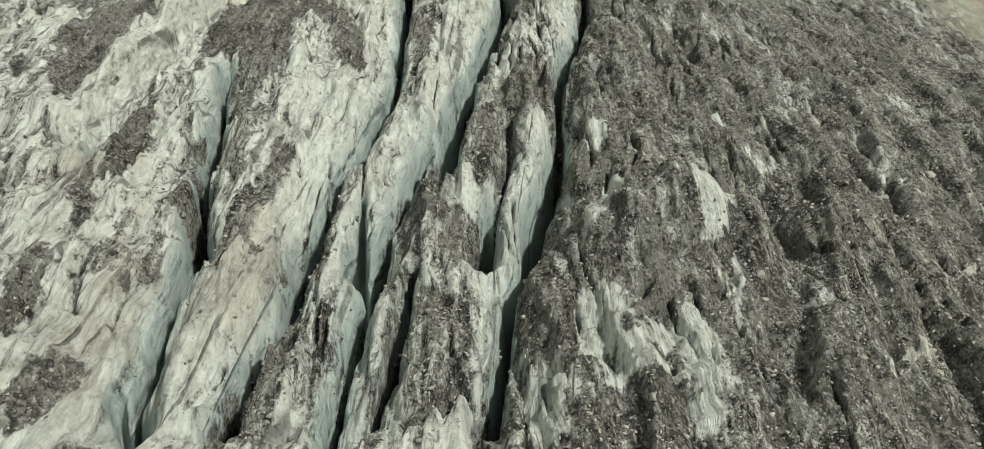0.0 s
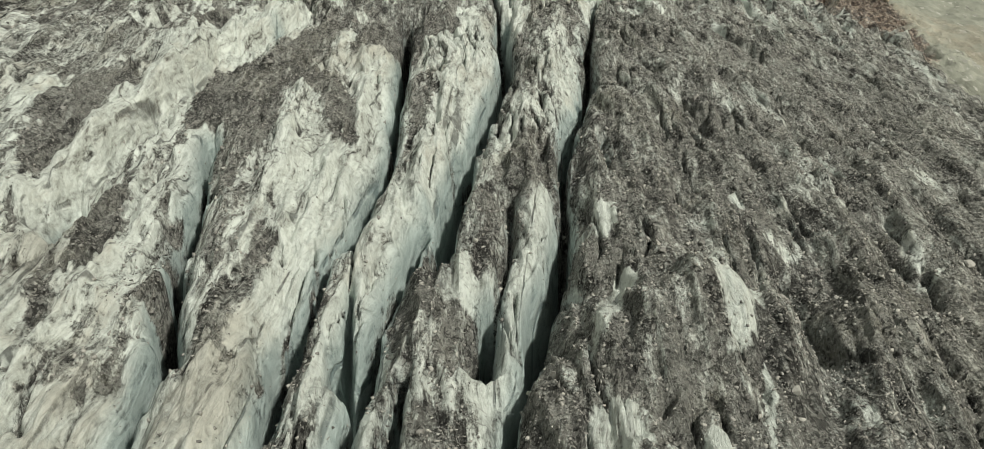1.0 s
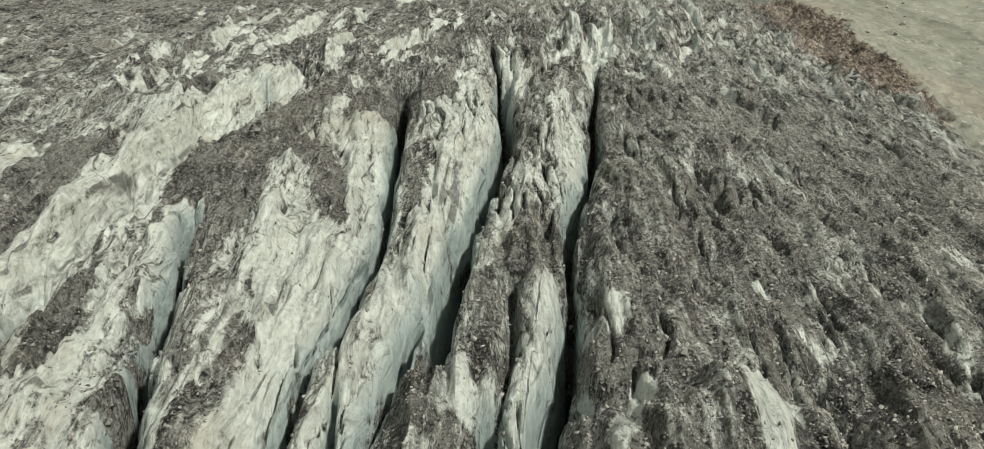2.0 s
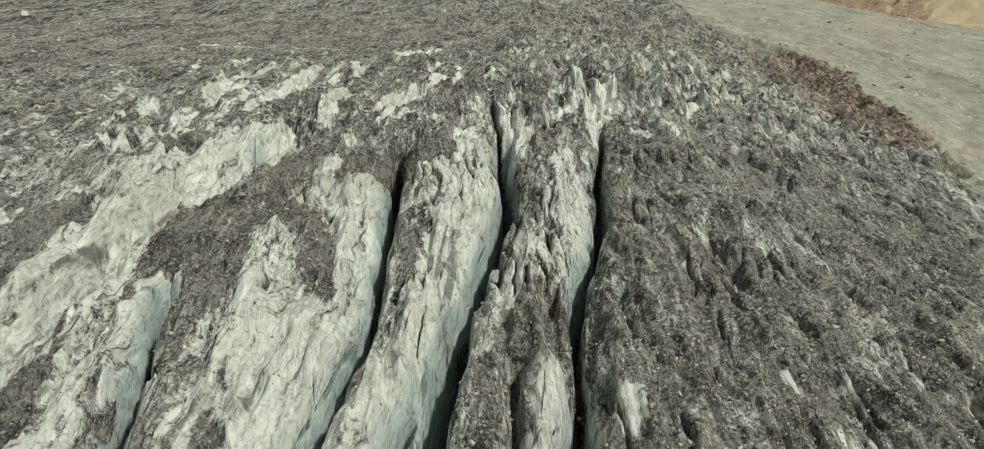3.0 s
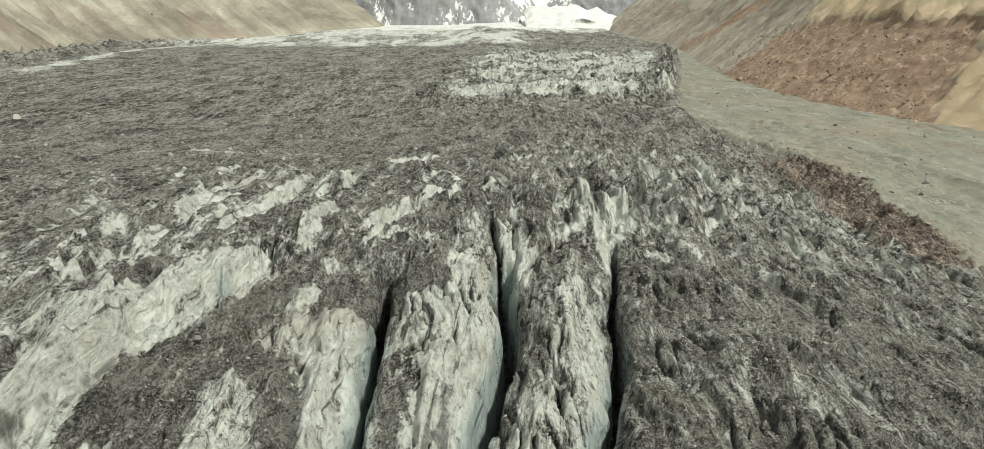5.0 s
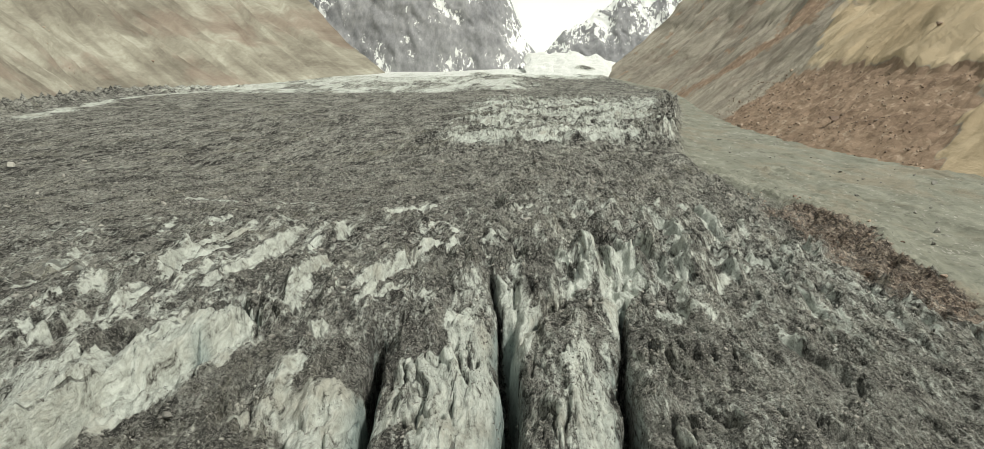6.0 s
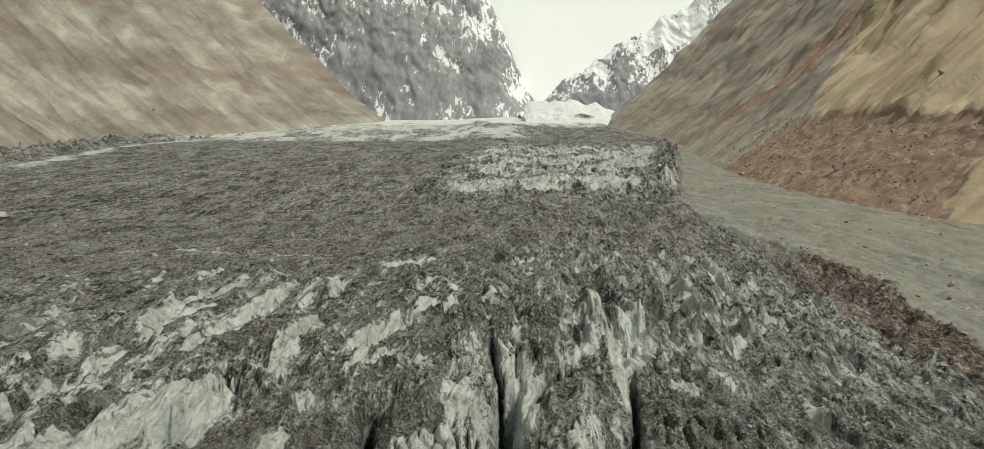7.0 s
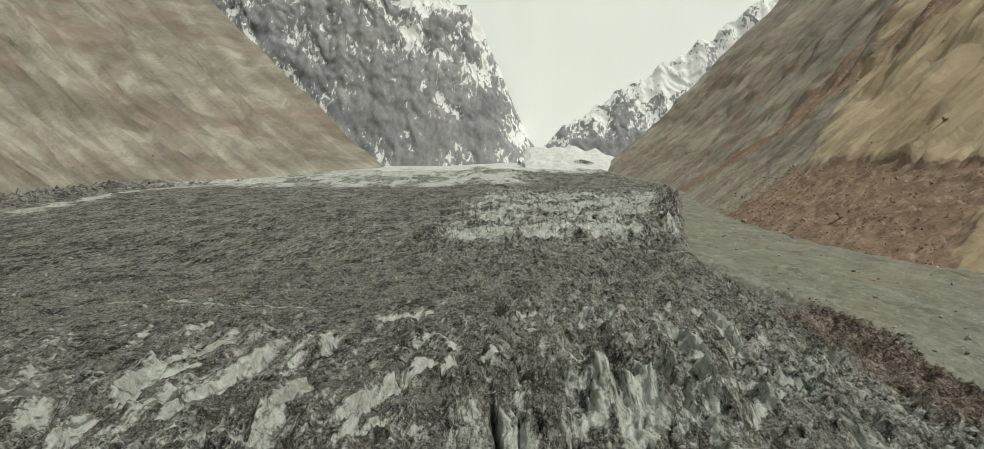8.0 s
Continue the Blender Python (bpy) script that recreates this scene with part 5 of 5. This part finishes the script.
ys = spread((-900, 150, 30), (150, 830, 12), (830, 1700, 6.5), (1700, 3000, 12), (3000, 4800, 16))
X, Y, Z, cov = sheet(xs, ys, (NEAR, MID), 40.0, False)
me = mesh_of("ground", np.stack([X, Y, Z], -1).reshape(-1, 3), grid_quads(len(ys), len(xs)).reshape(-1, 4), M_FAR, {k: v.reshape(-1) for k, v in cov.items()})
tagged(new("ground", me), "grey stone-covered valley glacier with pale broken ice further up", "glacier", kind="structure")
GRIDS.append((xs, ys, Z, cov["ice"]))


def on_ground(x, y):
    """Height of the surface and its bare ice at places, from the finest sheet that holds them."""
    x, y = np.asarray(x, float), np.asarray(y, float)
    z, bare = np.zeros(x.shape), np.zeros(x.shape)
    for gx_, gy_, gz, gi in reversed(GRIDS):
        m = (x > gx_[0] + 3) & (x < gx_[-1] - 3) & (y > gy_[0] + 3) & (y < gy_[-1] - 3)
        i, j = np.clip(np.searchsorted(gx_, x[m]), 1, len(gx_) - 1), np.clip(np.searchsorted(gy_, y[m]), 1, len(gy_) - 1)
        u, v = (x[m] - gx_[i - 1]) / (gx_[i] - gx_[i - 1]), (y[m] - gy_[j - 1]) / (gy_[j] - gy_[j - 1])
        for out, g in ((z, gz), (bare, gi)):
            out[m] = (g[j - 1, i - 1] * (1 - u) + g[j - 1, i] * u) * (1 - v) + (g[j, i - 1] * (1 - u) + g[j, i] * u) * v
    return z, bare


# ---- valley sides ----
def valley_side(name, foot, sign, s, d, material, label, seed, gully, talus):
    """A scree slope that climbs from the foot line, cut by gullies down its fall line."""
    S, D = np.meshgrid(s, d)
    F = foot(S)
    ground = np.interp(S, [2500, 3400, 3900, 4300], [-27, -18, -2, 22])
    warp = 0.10 * D + gully * 1.2 * fbm(S / (gully * 4), D / (gully * 6), seed, 3)
    rill = ridged((S + warp) / gully, D / (gully * 4), seed + 1, 2)
    gold = np.zeros(S.shape)
    red = (0.5 if talus else 0.0) * smooth(fbm(S / 260, D / 70, seed + 9, 4), 0.1, 0.6)
    silt = 0.75 * np.exp(-D / (12 if talus else 26))
    slack = 1.0
    if talus:
        # red-brown rubble below a ragged scarp, gold scree above it, a reddish gully band further up the valley
        top = np.interp(S, [700, 790, 850, 950, 1200, 1435, 1520, 1600], [40, 90, 125, 133, 132, 122, 80, 0]) + 9 * fbm(S / 60, D * 0 + 3, seed + 7, 3, 0.5)
        blur = 3 + 22 * smooth(S, 1180, 1330)
        under = smooth((top - D) / blur, -1, 1) * smooth(S - 770 - 1.1 * (D - 20) + 18 * fbm(S / 30, D / 30, seed + 18, 3), -8, 8)
        gold = (1 - under) * smooth(1381 + 2.2 * (D - 119) - S + 90 * fbm(S / 150, D / 40, seed + 12, 4), -130, 110) * np.maximum(smooth(D, 90, 120), 0.75 * smooth(1000 - S, 0, 60) * smooth(D, 16, 30))
        fan = np.exp(-(((S - 1600) / 170) ** 2)) * smooth(150 - D, -20, 50)
        band = np.exp(-(((S - 2560 + 2.5 * D) / 210) ** 2)) * 0.75 + np.exp(-(((S - 2000 - 0.2 * D) / 120) ** 2)) * 0.5 * smooth(D, 100, 190)
        red = np.clip(np.maximum(np.maximum(under * smooth(D, 2, 8) * smooth(1640 - S, 0, 240), red * smooth(S, 1700, 2300)), band) - 0.4 * fan, 0, 1)
        slack = 1 - 0.75 * np.maximum(under, fan)
    rise = D * (0.72 + 0.2 * smooth(D, 60, 500)) + slack * np.minimum(D, 60) * 0.03 * rill * gully / 40
    rise = rise + slack * smooth(D, 20, 200) * gully * 0.11 * rill + smooth(D, 5, 60) * 2.0 * fbm(S / 18, D / 18, seed + 2, 4, 0.6) + smooth(D, 60, 260) * 6 * fbm(S / 260, D / 120, seed + 31, 3, 0.5)
    if talus:
        rise = rise - 3.5 * under * smooth(D, 30, 110) + under * (1.2 * fbm(S / 16, D / 10, seed + 8, 4, 0.6) + 0.5 * ridged(S / 40, D / 22, seed + 14, 3))
        rise = rise + 1.2 * np.exp(-(((D - top - 4) / 5) ** 2)) * smooth(top, 60, 100) * (0.6 + 0.8 * fbm(S / 40, D / 20, seed + 15, 3))
    back = D + slack * smooth(D, 30, 260) * gully * 0.4 * fbm(S / (gully * 3), D / (gully * 3), seed + 5, 3)
    co = np.stack([F + sign * (back - 22), S, ground - 16 + rise], -1).reshape(-1, 3)
    me = mesh_of(name, co, grid_quads(*S.shape).reshape(-1, 4)[:, ::-1 if sign < 0 else 1], material,
                 {"along": (S + 0.4 * warp).reshape(-1), "up": D.reshape(-1), "red": red.reshape(-1), "silt": silt.reshape(-1), "ochre": gold.reshape(-1)})
    tagged(new(name, me), label, "valley side", kind="structure")
    return s, d, co.reshape(*S.shape, 3)


EAST = valley_side("valley_side", right_foot, 1, spread((-700, 700, 35), (700, 1800, 3.2), (1800, 3000, 8), (3000, 4350, 15)), spread((0, 150, 3), (150, 500, 8), (500, 1500, 30)), M_RIGHT, "ochre scree slope above a red-brown rubble cone", 61, 42, True)
WEST = valley_side("valley_side", left_foot, -1, spread((-700, 1500, 40), (1500, 4350, 9)), spread((0, 150, 5), (150, 600, 10), (600, 1500, 30)), M_LEFT, "tan scree slope with pale streaks and rills", 71, 90, False)


# ---- mountains at the head of the valley ----
def mountain(x0, x1, y0, depth, crest, steps, material, label, seed, snow, rugged=1.0):
    """A rock face that climbs from y0 back to a crest line over its width."""
    u = np.linspace(x0, x1, steps[0])
    v = np.linspace(0, 1, steps[1])
    U, V = np.meshgrid(u, v)
    C = np.interp(U, [c[0] for c in crest], [c[1] for c in crest])
    H = (C + 20) * V
    sway = 60 * fbm(U / 200, H / 200, seed + 2, 3)
    rib = rugged * ridged((U + sway + 0.4 * H) / 240, (H - 0.2 * U) / 330, seed, 4, 0.5)
    rib = rib + rugged * (0.4 * ridged((U + 0.7 * H + sway) / 85, (H - 0.7 * U) / 260, seed + 21, 3, 0.5) - 0.2)
    top = C * (1 + rugged * 0.10 * fbm(U / 120, V * 0, seed + 3, 4))
    height = -20 + (top + 20) * V**0.85 + 16 * rib * V * (1.3 - V)
    back = y0 + depth * V - 46 * rib * V * (1.2 - V) + rugged * 10 * fbm(U / 70, H / 70, seed + 9, 3)
    co = np.stack([U, back, height], -1).reshape(-1, 3)
    white = snow[0] + (snow[1] - snow[0]) * V + 0.5 * (0.6 - rib) + 0.15 * fbm(U / 60, H / 60, seed + 11, 4)
    me = mesh_of("mountain", co, grid_quads(*U.shape).reshape(-1, 4), material, {"snow": white.reshape(-1)})
    return tagged(new("mountain", me), label, "mountain", kind="structure")


mountain(-1500, 230, 4380, 330, [(-1500, 1300), (-500, 1050), (-150, 760), (-40, 640), (60, 380), (130, 230), (190, 120), (230, 60)], (240, 130), M_PEAK, "steep grey rock mountain with snow in its gullies", 81, (0.16, 0.80), 0.9)
mountain(240, 1700, 4420, 330, [(240, 120), (320, 210), (520, 330), (720, 420), (1000, 600), (1700, 1100)], (220, 120), M_PEAK, "snow-plastered rock mountain with bluish cliffs", 91, (0.25, 0.95), 0.8)

def tongue():
    """The upper glacier: a pale snow ramp that winds down between the two mountains, with a dark stony hump on it."""
    U, V = np.meshgrid(np.linspace(-1, 1, 60), np.linspace(0, 1, 70))
    mid, half = np.interp(V, [0, 0.4, 1], [300, 330, 330]), np.interp(V, [0, 0.4, 1], [200, 190, 190])
    Xt = mid + half * U + 10 * fbm(U * 3, V * 6, 111, 3)
    Yt = 4060 + 350 * V
    Zt = -8 + (112 - 34 * (U + 0.15) ** 2 + 14 * fbm(U * 2, V, 114, 3)) * V**1.2 + 4 * fbm(U * 4, V * 9, 112, 4) + 14 * np.exp(-(((U - 0.25) / 0.28) ** 2 + ((V - 0.42) / 0.09) ** 2)) - 10 * U**4 * (1 - V)
    bare_ = 1.7 - 1.5 * np.exp(-(((U - 0.25) / 0.28) ** 2 + ((V - 0.40) / 0.07) ** 2)) - 0.5 * smooth(0.14 - V, 0, 0.1) * smooth(fbm(U * 5, V * 20, 113, 3), -0.2, 0.4)
    none = (0 * V).reshape(-1)
    me = mesh_of("ground", np.stack([Xt, Yt, Zt], -1).reshape(-1, 3), grid_quads(*U.shape).reshape(-1, 4), M_FAR, {"ice": bare_.reshape(-1), "silt": none, "red": none, "deep": none, "dust": none})
    return tagged(new("ground", me), "snow-covered upper glacier winding down between the mountains", "glacier", kind="structure")


tongue()


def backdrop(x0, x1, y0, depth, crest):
    """A plain snow face that closes the valley's head; its own glow stands in for bright haze and sky."""
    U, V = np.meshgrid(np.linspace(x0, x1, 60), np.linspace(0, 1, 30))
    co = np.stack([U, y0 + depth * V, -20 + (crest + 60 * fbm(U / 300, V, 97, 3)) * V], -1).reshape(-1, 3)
    me = mesh_of("backdrop", co, grid_quads(*U.shape).reshape(-1, 4), M_GLOW_SNOW, {"snow": (1.7 + 0 * V).reshape(-1)})
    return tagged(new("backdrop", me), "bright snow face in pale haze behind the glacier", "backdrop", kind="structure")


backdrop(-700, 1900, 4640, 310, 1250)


# ---- loose rocks ----
rng = np.random.default_rng(7)


def hull(seed, flat, points=13):
    """An angular stone: the hull of a few scattered points."""
    r = np.random.default_rng(seed)
    p = r.normal(size=(points, 3))
    p /= np.linalg.norm(p, axis=1)[:, None]
    p *= r.uniform(0.75, 1.1, (points, 1)) * np.array([1.0, r.uniform(0.6, 0.95), flat])
    bm = bmesh.new()
    for c in p:
        bm.verts.new(c)
    got = bmesh.ops.convex_hull(bm, input=bm.verts)
    bmesh.ops.delete(bm, geom=[g for g in got["geom_interior"] if isinstance(g, bmesh.types.BMVert)], context="VERTS")
    bmesh.ops.triangulate(bm, faces=bm.faces)
    bmesh.ops.recalc_face_normals(bm, faces=bm.faces)
    return bm


def boulder_mesh(name, seed, flat, material):
    """A larger block: hull with worn edges and a rough skin."""
    bm = hull(seed, flat, 15)
    bmesh.ops.bevel(bm, geom=list(bm.edges), offset=0.06, segments=1, affect="EDGES", clamp_overlap=True)
    for v in bm.verts:
        v.co *= 1 + 0.05 * noise.noise(v.co * 3.1 + Vector((seed, 0, 0)))
    me = bpy.data.meshes.new(name)
    bm.to_mesh(me)
    bm.free()
    me.materials.append(material)
    return me


def scatter(name, label, count, field, size, material, shapes, bare_limit):
    """Small stones over an area as one mesh, lying where the ice is covered."""
    x0, x1, y0, y1 = field
    x, y = rng.uniform(x0, x1, count * 3), y0 + (y1 - y0) * rng.uniform(0, 1, count * 3) ** 1.25
    z, bare = on_ground(x, y)
    clump = fbm(x / 6, y / 9, 201, 3)
    ok = (bare + 0.25 * rng.normal(size=x.shape) < bare_limit) & (clump + 0.5 * rng.normal(size=x.shape) > -0.35) & (x < right_edge(y) - 2)
    return stones_at(name, label, x[ok][:count], y[ok][:count], z[ok][:count], size, material, shapes)


def stones_at(name, label, x, y, z, size, material, shapes):
    co, tri, base = [], [], 0
    which = rng.integers(0, len(shapes), len(x))
    for k, bm in enumerate(shapes):
        v = np.array([w.co[:] for w in bm.verts])
        bm.verts.index_update()
        f = np.array([[w.index for w in g.verts] for g in bm.faces])
        m = which == k
        n_ = int(m.sum())
        s = np.exp(rng.normal(math.log(size), 0.45, n_)).clip(size * 0.4, size * 3.5)
        a = rng.uniform(0, 2 * np.pi, n_)
        ca, sa = np.cos(a)[:, None], np.sin(a)[:, None]
        px, py, pz = v[:, 0][None], v[:, 1][None], v[:, 2][None]
        p = np.stack([(px * ca - py * sa) * s[:, None] + x[m][:, None], (px * sa + py * ca) * s[:, None] + y[m][:, None], pz * s[:, None] + z[m][:, None] + 0.18 * s[:, None]], -1)
        co.append(p.reshape(-1, 3))
        tri.append((f[None] + (np.arange(n_) * len(v))[:, None, None]).reshape(-1, 3) + base)
        base += n_ * len(v)
    co, tri = np.concatenate(co), np.concatenate(tri)
    me = bpy.data.meshes.new(name)
    me.vertices.add(len(co))
    me.vertices.foreach_set("co", co.astype(np.float32).ravel())
    me.loops.add(tri.size)
    me.loops.foreach_set("vertex_index", tri.astype(np.int32).ravel())
    me.polygons.add(len(tri))
    me.polygons.foreach_set("loop_start", np.arange(0, tri.size, 3, dtype=np.int32))
    me.polygons.foreach_set("loop_total", np.full(len(tri), 3, np.int32))
    me.materials.append(material)
    me.update(calc_edges=True)
    return tagged(new(name, me), label, "stones", kind="stuff")


SHAPES = [hull(k, f, 7) for k, f in ((1, 0.6), (2, 0.8), (3, 0.5), (4, 0.7), (5, 0.9), (6, 0.45))]
scatter("stones", "loose grey stones scattered over the ice ridges", 62000, (-72, 86, 57, 255), 0.16, M_ROCK, SHAPES, 0.52)
scatter("stones", "larger grey stones on the broken glacier", 19000, (-200, 175, 255, 640), 0.38, M_ROCK, SHAPES, 0.40)
scatter("stones", "far stones and blocks on the valley glacier", 9000, (-700, 300, 560, 2000), 1.0, M_ROCK, SHAPES, 0.5)

BOULDERS = [boulder_mesh("boulder", 20 + k, f, M_ROCK) for k, f in enumerate((0.65, 0.8, 0.5, 0.7, 0.9))]


def boulder(x, y, size, shape, turn, label, group="", z=None, material=None, name="boulder"):
    me = BOULDERS[shape % len(BOULDERS)]
    if material:
        me = material[shape % len(material)]
    ob = new(name, me)
    if z is None:
        z = float(on_ground([x], [y])[0][0])
    ob.matrix_world = Matrix.Translation((x, y, z + 0.22 * size)) @ pose(0, 0, 0, 12 * math.sin(turn), 9 * math.cos(turn * 1.7), turn * 57) @ Matrix.Diagonal((size, size, size, 1))
    return tagged(ob, label, "boulder", group)


bx, by = rng.uniform(-70, 95, 900), 58 + 260 * rng.uniform(0, 1, 900) ** 1.1
bz, bb = on_ground(bx, by)
keep = [k for k in range(900) if bb[k] < 0.35][:190]
for k in keep:
    size = float(np.clip(np.exp(rng.normal(-0.75, 0.35)), 0.28, 1.2))
    boulder(bx[k], by[k], size, k, k * 1.3, "angular grey boulder lying among smaller stones on the ice", "boulders on the near glacier", float(bz[k]))
bx, by = rng.uniform(-260, 150, 300), rng.uniform(320, 1100, 300)
bz, bb = on_ground(bx, by)
for k in [k for k in range(300) if bb[k] < 0.35][:90]:
    size = float(np.clip(np.exp(rng.normal(0.2, 0.35)), 0.7, 3.0))
    boulder(bx[k], by[k], size, k, k * 1.3, "large grey block on the stone-covered glacier", "blocks further up the glacier", float(bz[k]))

# single rocks that stand out
boulder(54.1, 117.3, 1.0, 1, 0.4, "pale angular boulder on dark rubble")
boulder(197.0, 519.0, 2.4, 3, 1.0, "pale block lying on the silt bank")

boulder(-370.0, 862.0, 6.0, 2, 2.0, "large pale block standing alone on the stony glacier")

# ---- rocks on the red-brown rubble cone ----
BROWNS = [boulder_mesh("rock", 40 + k, f, M_BROWN) for k, f in enumerate((0.5, 0.7, 0.6, 0.4))]


def on_side(s, d, side=EAST):
    gs, gd, co = side
    i, j = int(np.searchsorted(gs, s)), int(np.searchsorted(gd, d))
    return co[j, i]


st, dt = rng.uniform(785, 1650, 9000), 4 + 118 * rng.uniform(0, 1, 9000) ** 2.0
ok = (fbm(st / 40, dt / 25, 401, 3) + 0.35 * rng.normal(size=9000) > 0.05) & (st + 2.0 * rng.normal(size=9000) * 60 < 1560) & (st > 785 + 1.1 * (dt - 20))
spots = np.array([on_side(a_, b_) for a_, b_ in zip(st[ok], dt[ok])])
spots[:, :2] += rng.uniform(-1.2, 1.2, (len(spots), 2))
stones_at("stones", "red-brown rubble and stones on the slumped cone", spots[:, 0], spots[:, 1], spots[:, 2], 1.0, M_BROWN, SHAPES)


boulder(*[float(c) for c in on_side(1050, 62)[:2]], 8.0, 0, 0.3, "large dark brown outcrop block on the rubble cone", "", float(on_side(1050, 62)[2]), BROWNS, "rock")
for k in range(120):
    d_ = 6 + 105 * rng.uniform() ** 2.0
    s_ = rng.uniform(795 + 1.1 * max(d_ - 20, 0), 1500)
    x_, y_, z_ = (float(c) for c in on_side(s_, d_))
    size = float(np.clip(np.exp(rng.normal(-0.1, 0.5)), 0.4, 4.0)) * (1.9 if d_ < 30 else 1.3)
    boulder(x_, y_, size, k, k * 2.1, "brown rock on the red-brown rubble cone", "rocks on the rubble cone", z_, BROWNS, "rock")
for k in range(95):
    y_ = rng.uniform(420, 1200)
    x_ = rng.uniform(float(right_edge(y_)) + 14, float(right_foot(y_)) - 5)
    boulder(x_, y_, float(np.clip(np.exp(rng.normal(-0.2, 0.5)), 0.4, 2.5)), k, k * 0.7, "pale rock on the grey silt bank", "rocks on the silt bank")


for k in range(75):
    y_ = rng.uniform(330, 680)
    x_ = float(right_edge(y_)) + rng.normal(3, 8)
    boulder(x_, y_, float(np.clip(np.exp(rng.normal(-0.3, 0.45)), 0.35, 2.2)), k, k * 0.9, "red-brown rock on the moraine rim beside the ice", "rocks on the moraine rim", None, BROWNS, "rock")

for k in range(90):
    s_, d_ = rng.uniform(900, 2500), rng.uniform(125, 420)
    if fbm(s_ / 120, (d_ - 0.3 * s_) / 45, 411, 3) < 0.2:
        continue
    x_, y_, z_ = (float(c) for c in on_side(s_, d_))
    boulder(x_, y_, float(np.clip(np.exp(rng.normal(0.9, 0.5)), 1.2, 6.5)), k, k * 1.1, "dark brown rock breaking through the scree slope", "outcrops on the scree", z_, BROWNS, "rock")
for k in range(160):
    s_, d_ = rng.uniform(1650, 3300), rng.uniform(12, 420)
    if fbm(s_ / 220, (d_ + 0.2 * s_) / 60, 421, 3) < 0.3:
        continue
    x_, y_, z_ = (float(c) for c in on_side(s_, d_, WEST))
    boulder(x_, y_, float(np.clip(np.exp(rng.normal(1.3, 0.5)), 1.8, 9.0)), k, k * 1.4, "grey-brown rock rib on the tan scree slope", "outcrops on the scree", z_, BROWNS, "rock")

# ---- pinnacles of the broken ice up the valley ----
def serac_mesh(seed):
    """A leaning blade of ice with flat broken faces, dirty at its foot."""
    r = np.random.default_rng(seed)
    bm = bmesh.new()
    for k in range(9):
        a = k / 9 * 2 * math.pi
        bm.verts.new((math.cos(a) * r.uniform(0.8, 1.1), math.sin(a) * r.uniform(0.45, 0.7), -0.5))
        bm.verts.new((math.cos(a) * r.uniform(0.5, 0.85) + 0.15, math.sin(a) * r.uniform(0.25, 0.5), r.uniform(0.4, 0.9)))
    for k in range(4):
        bm.verts.new((r.uniform(-0.35, 0.45), r.uniform(-0.2, 0.2), r.uniform(1.1, 1.7)))
    got = bmesh.ops.convex_hull(bm, input=bm.verts)
    bmesh.ops.delete(bm, geom=[g for g in got["geom_interior"] if isinstance(g, bmesh.types.BMVert)], context="VERTS")
    bmesh.ops.bevel(bm, geom=list(bm.edges), offset=0.04, segments=1, affect="EDGES", clamp_overlap=True)
    me = bpy.data.meshes.new("serac")
    bm.to_mesh(me)
    bm.free()
    a = me.attributes.new("ice", "FLOAT", "POINT")
    a.data.foreach_set("value", np.array([0.40 + 0.50 * min(max(v.co.z, 0), 1) for v in me.vertices], np.float32))
    me.materials.append(M_FAR)
    return me


SERACS = [serac_mesh(k) for k in range(6)]
made = 0
while made < 170:
    y_ = 1080 + 1500 * rng.uniform() ** 1.4
    x_ = rng.uniform(-60 + 0.02 * y_, float(right_edge(y_)) - 8)
    if perlin(x_ / 70, y_ / 150, 301) < -0.12:
        continue
    size = rng.uniform(3, 6.5)
    ob = new("serac", SERACS[made % 6])
    ob.matrix_world = Matrix.Translation((x_, y_, float(on_ground([x_], [y_])[0][0]))) @ pose(0, 0, 0, 0, 0, rng.uniform(0, 360)) @ Matrix.Diagonal((size, size, size * rng.uniform(0.6, 1.0), 1))
    tagged(ob, "jagged pale ice pinnacle with a dirty foot", "serac", "pinnacles of the broken ice")
    made += 1
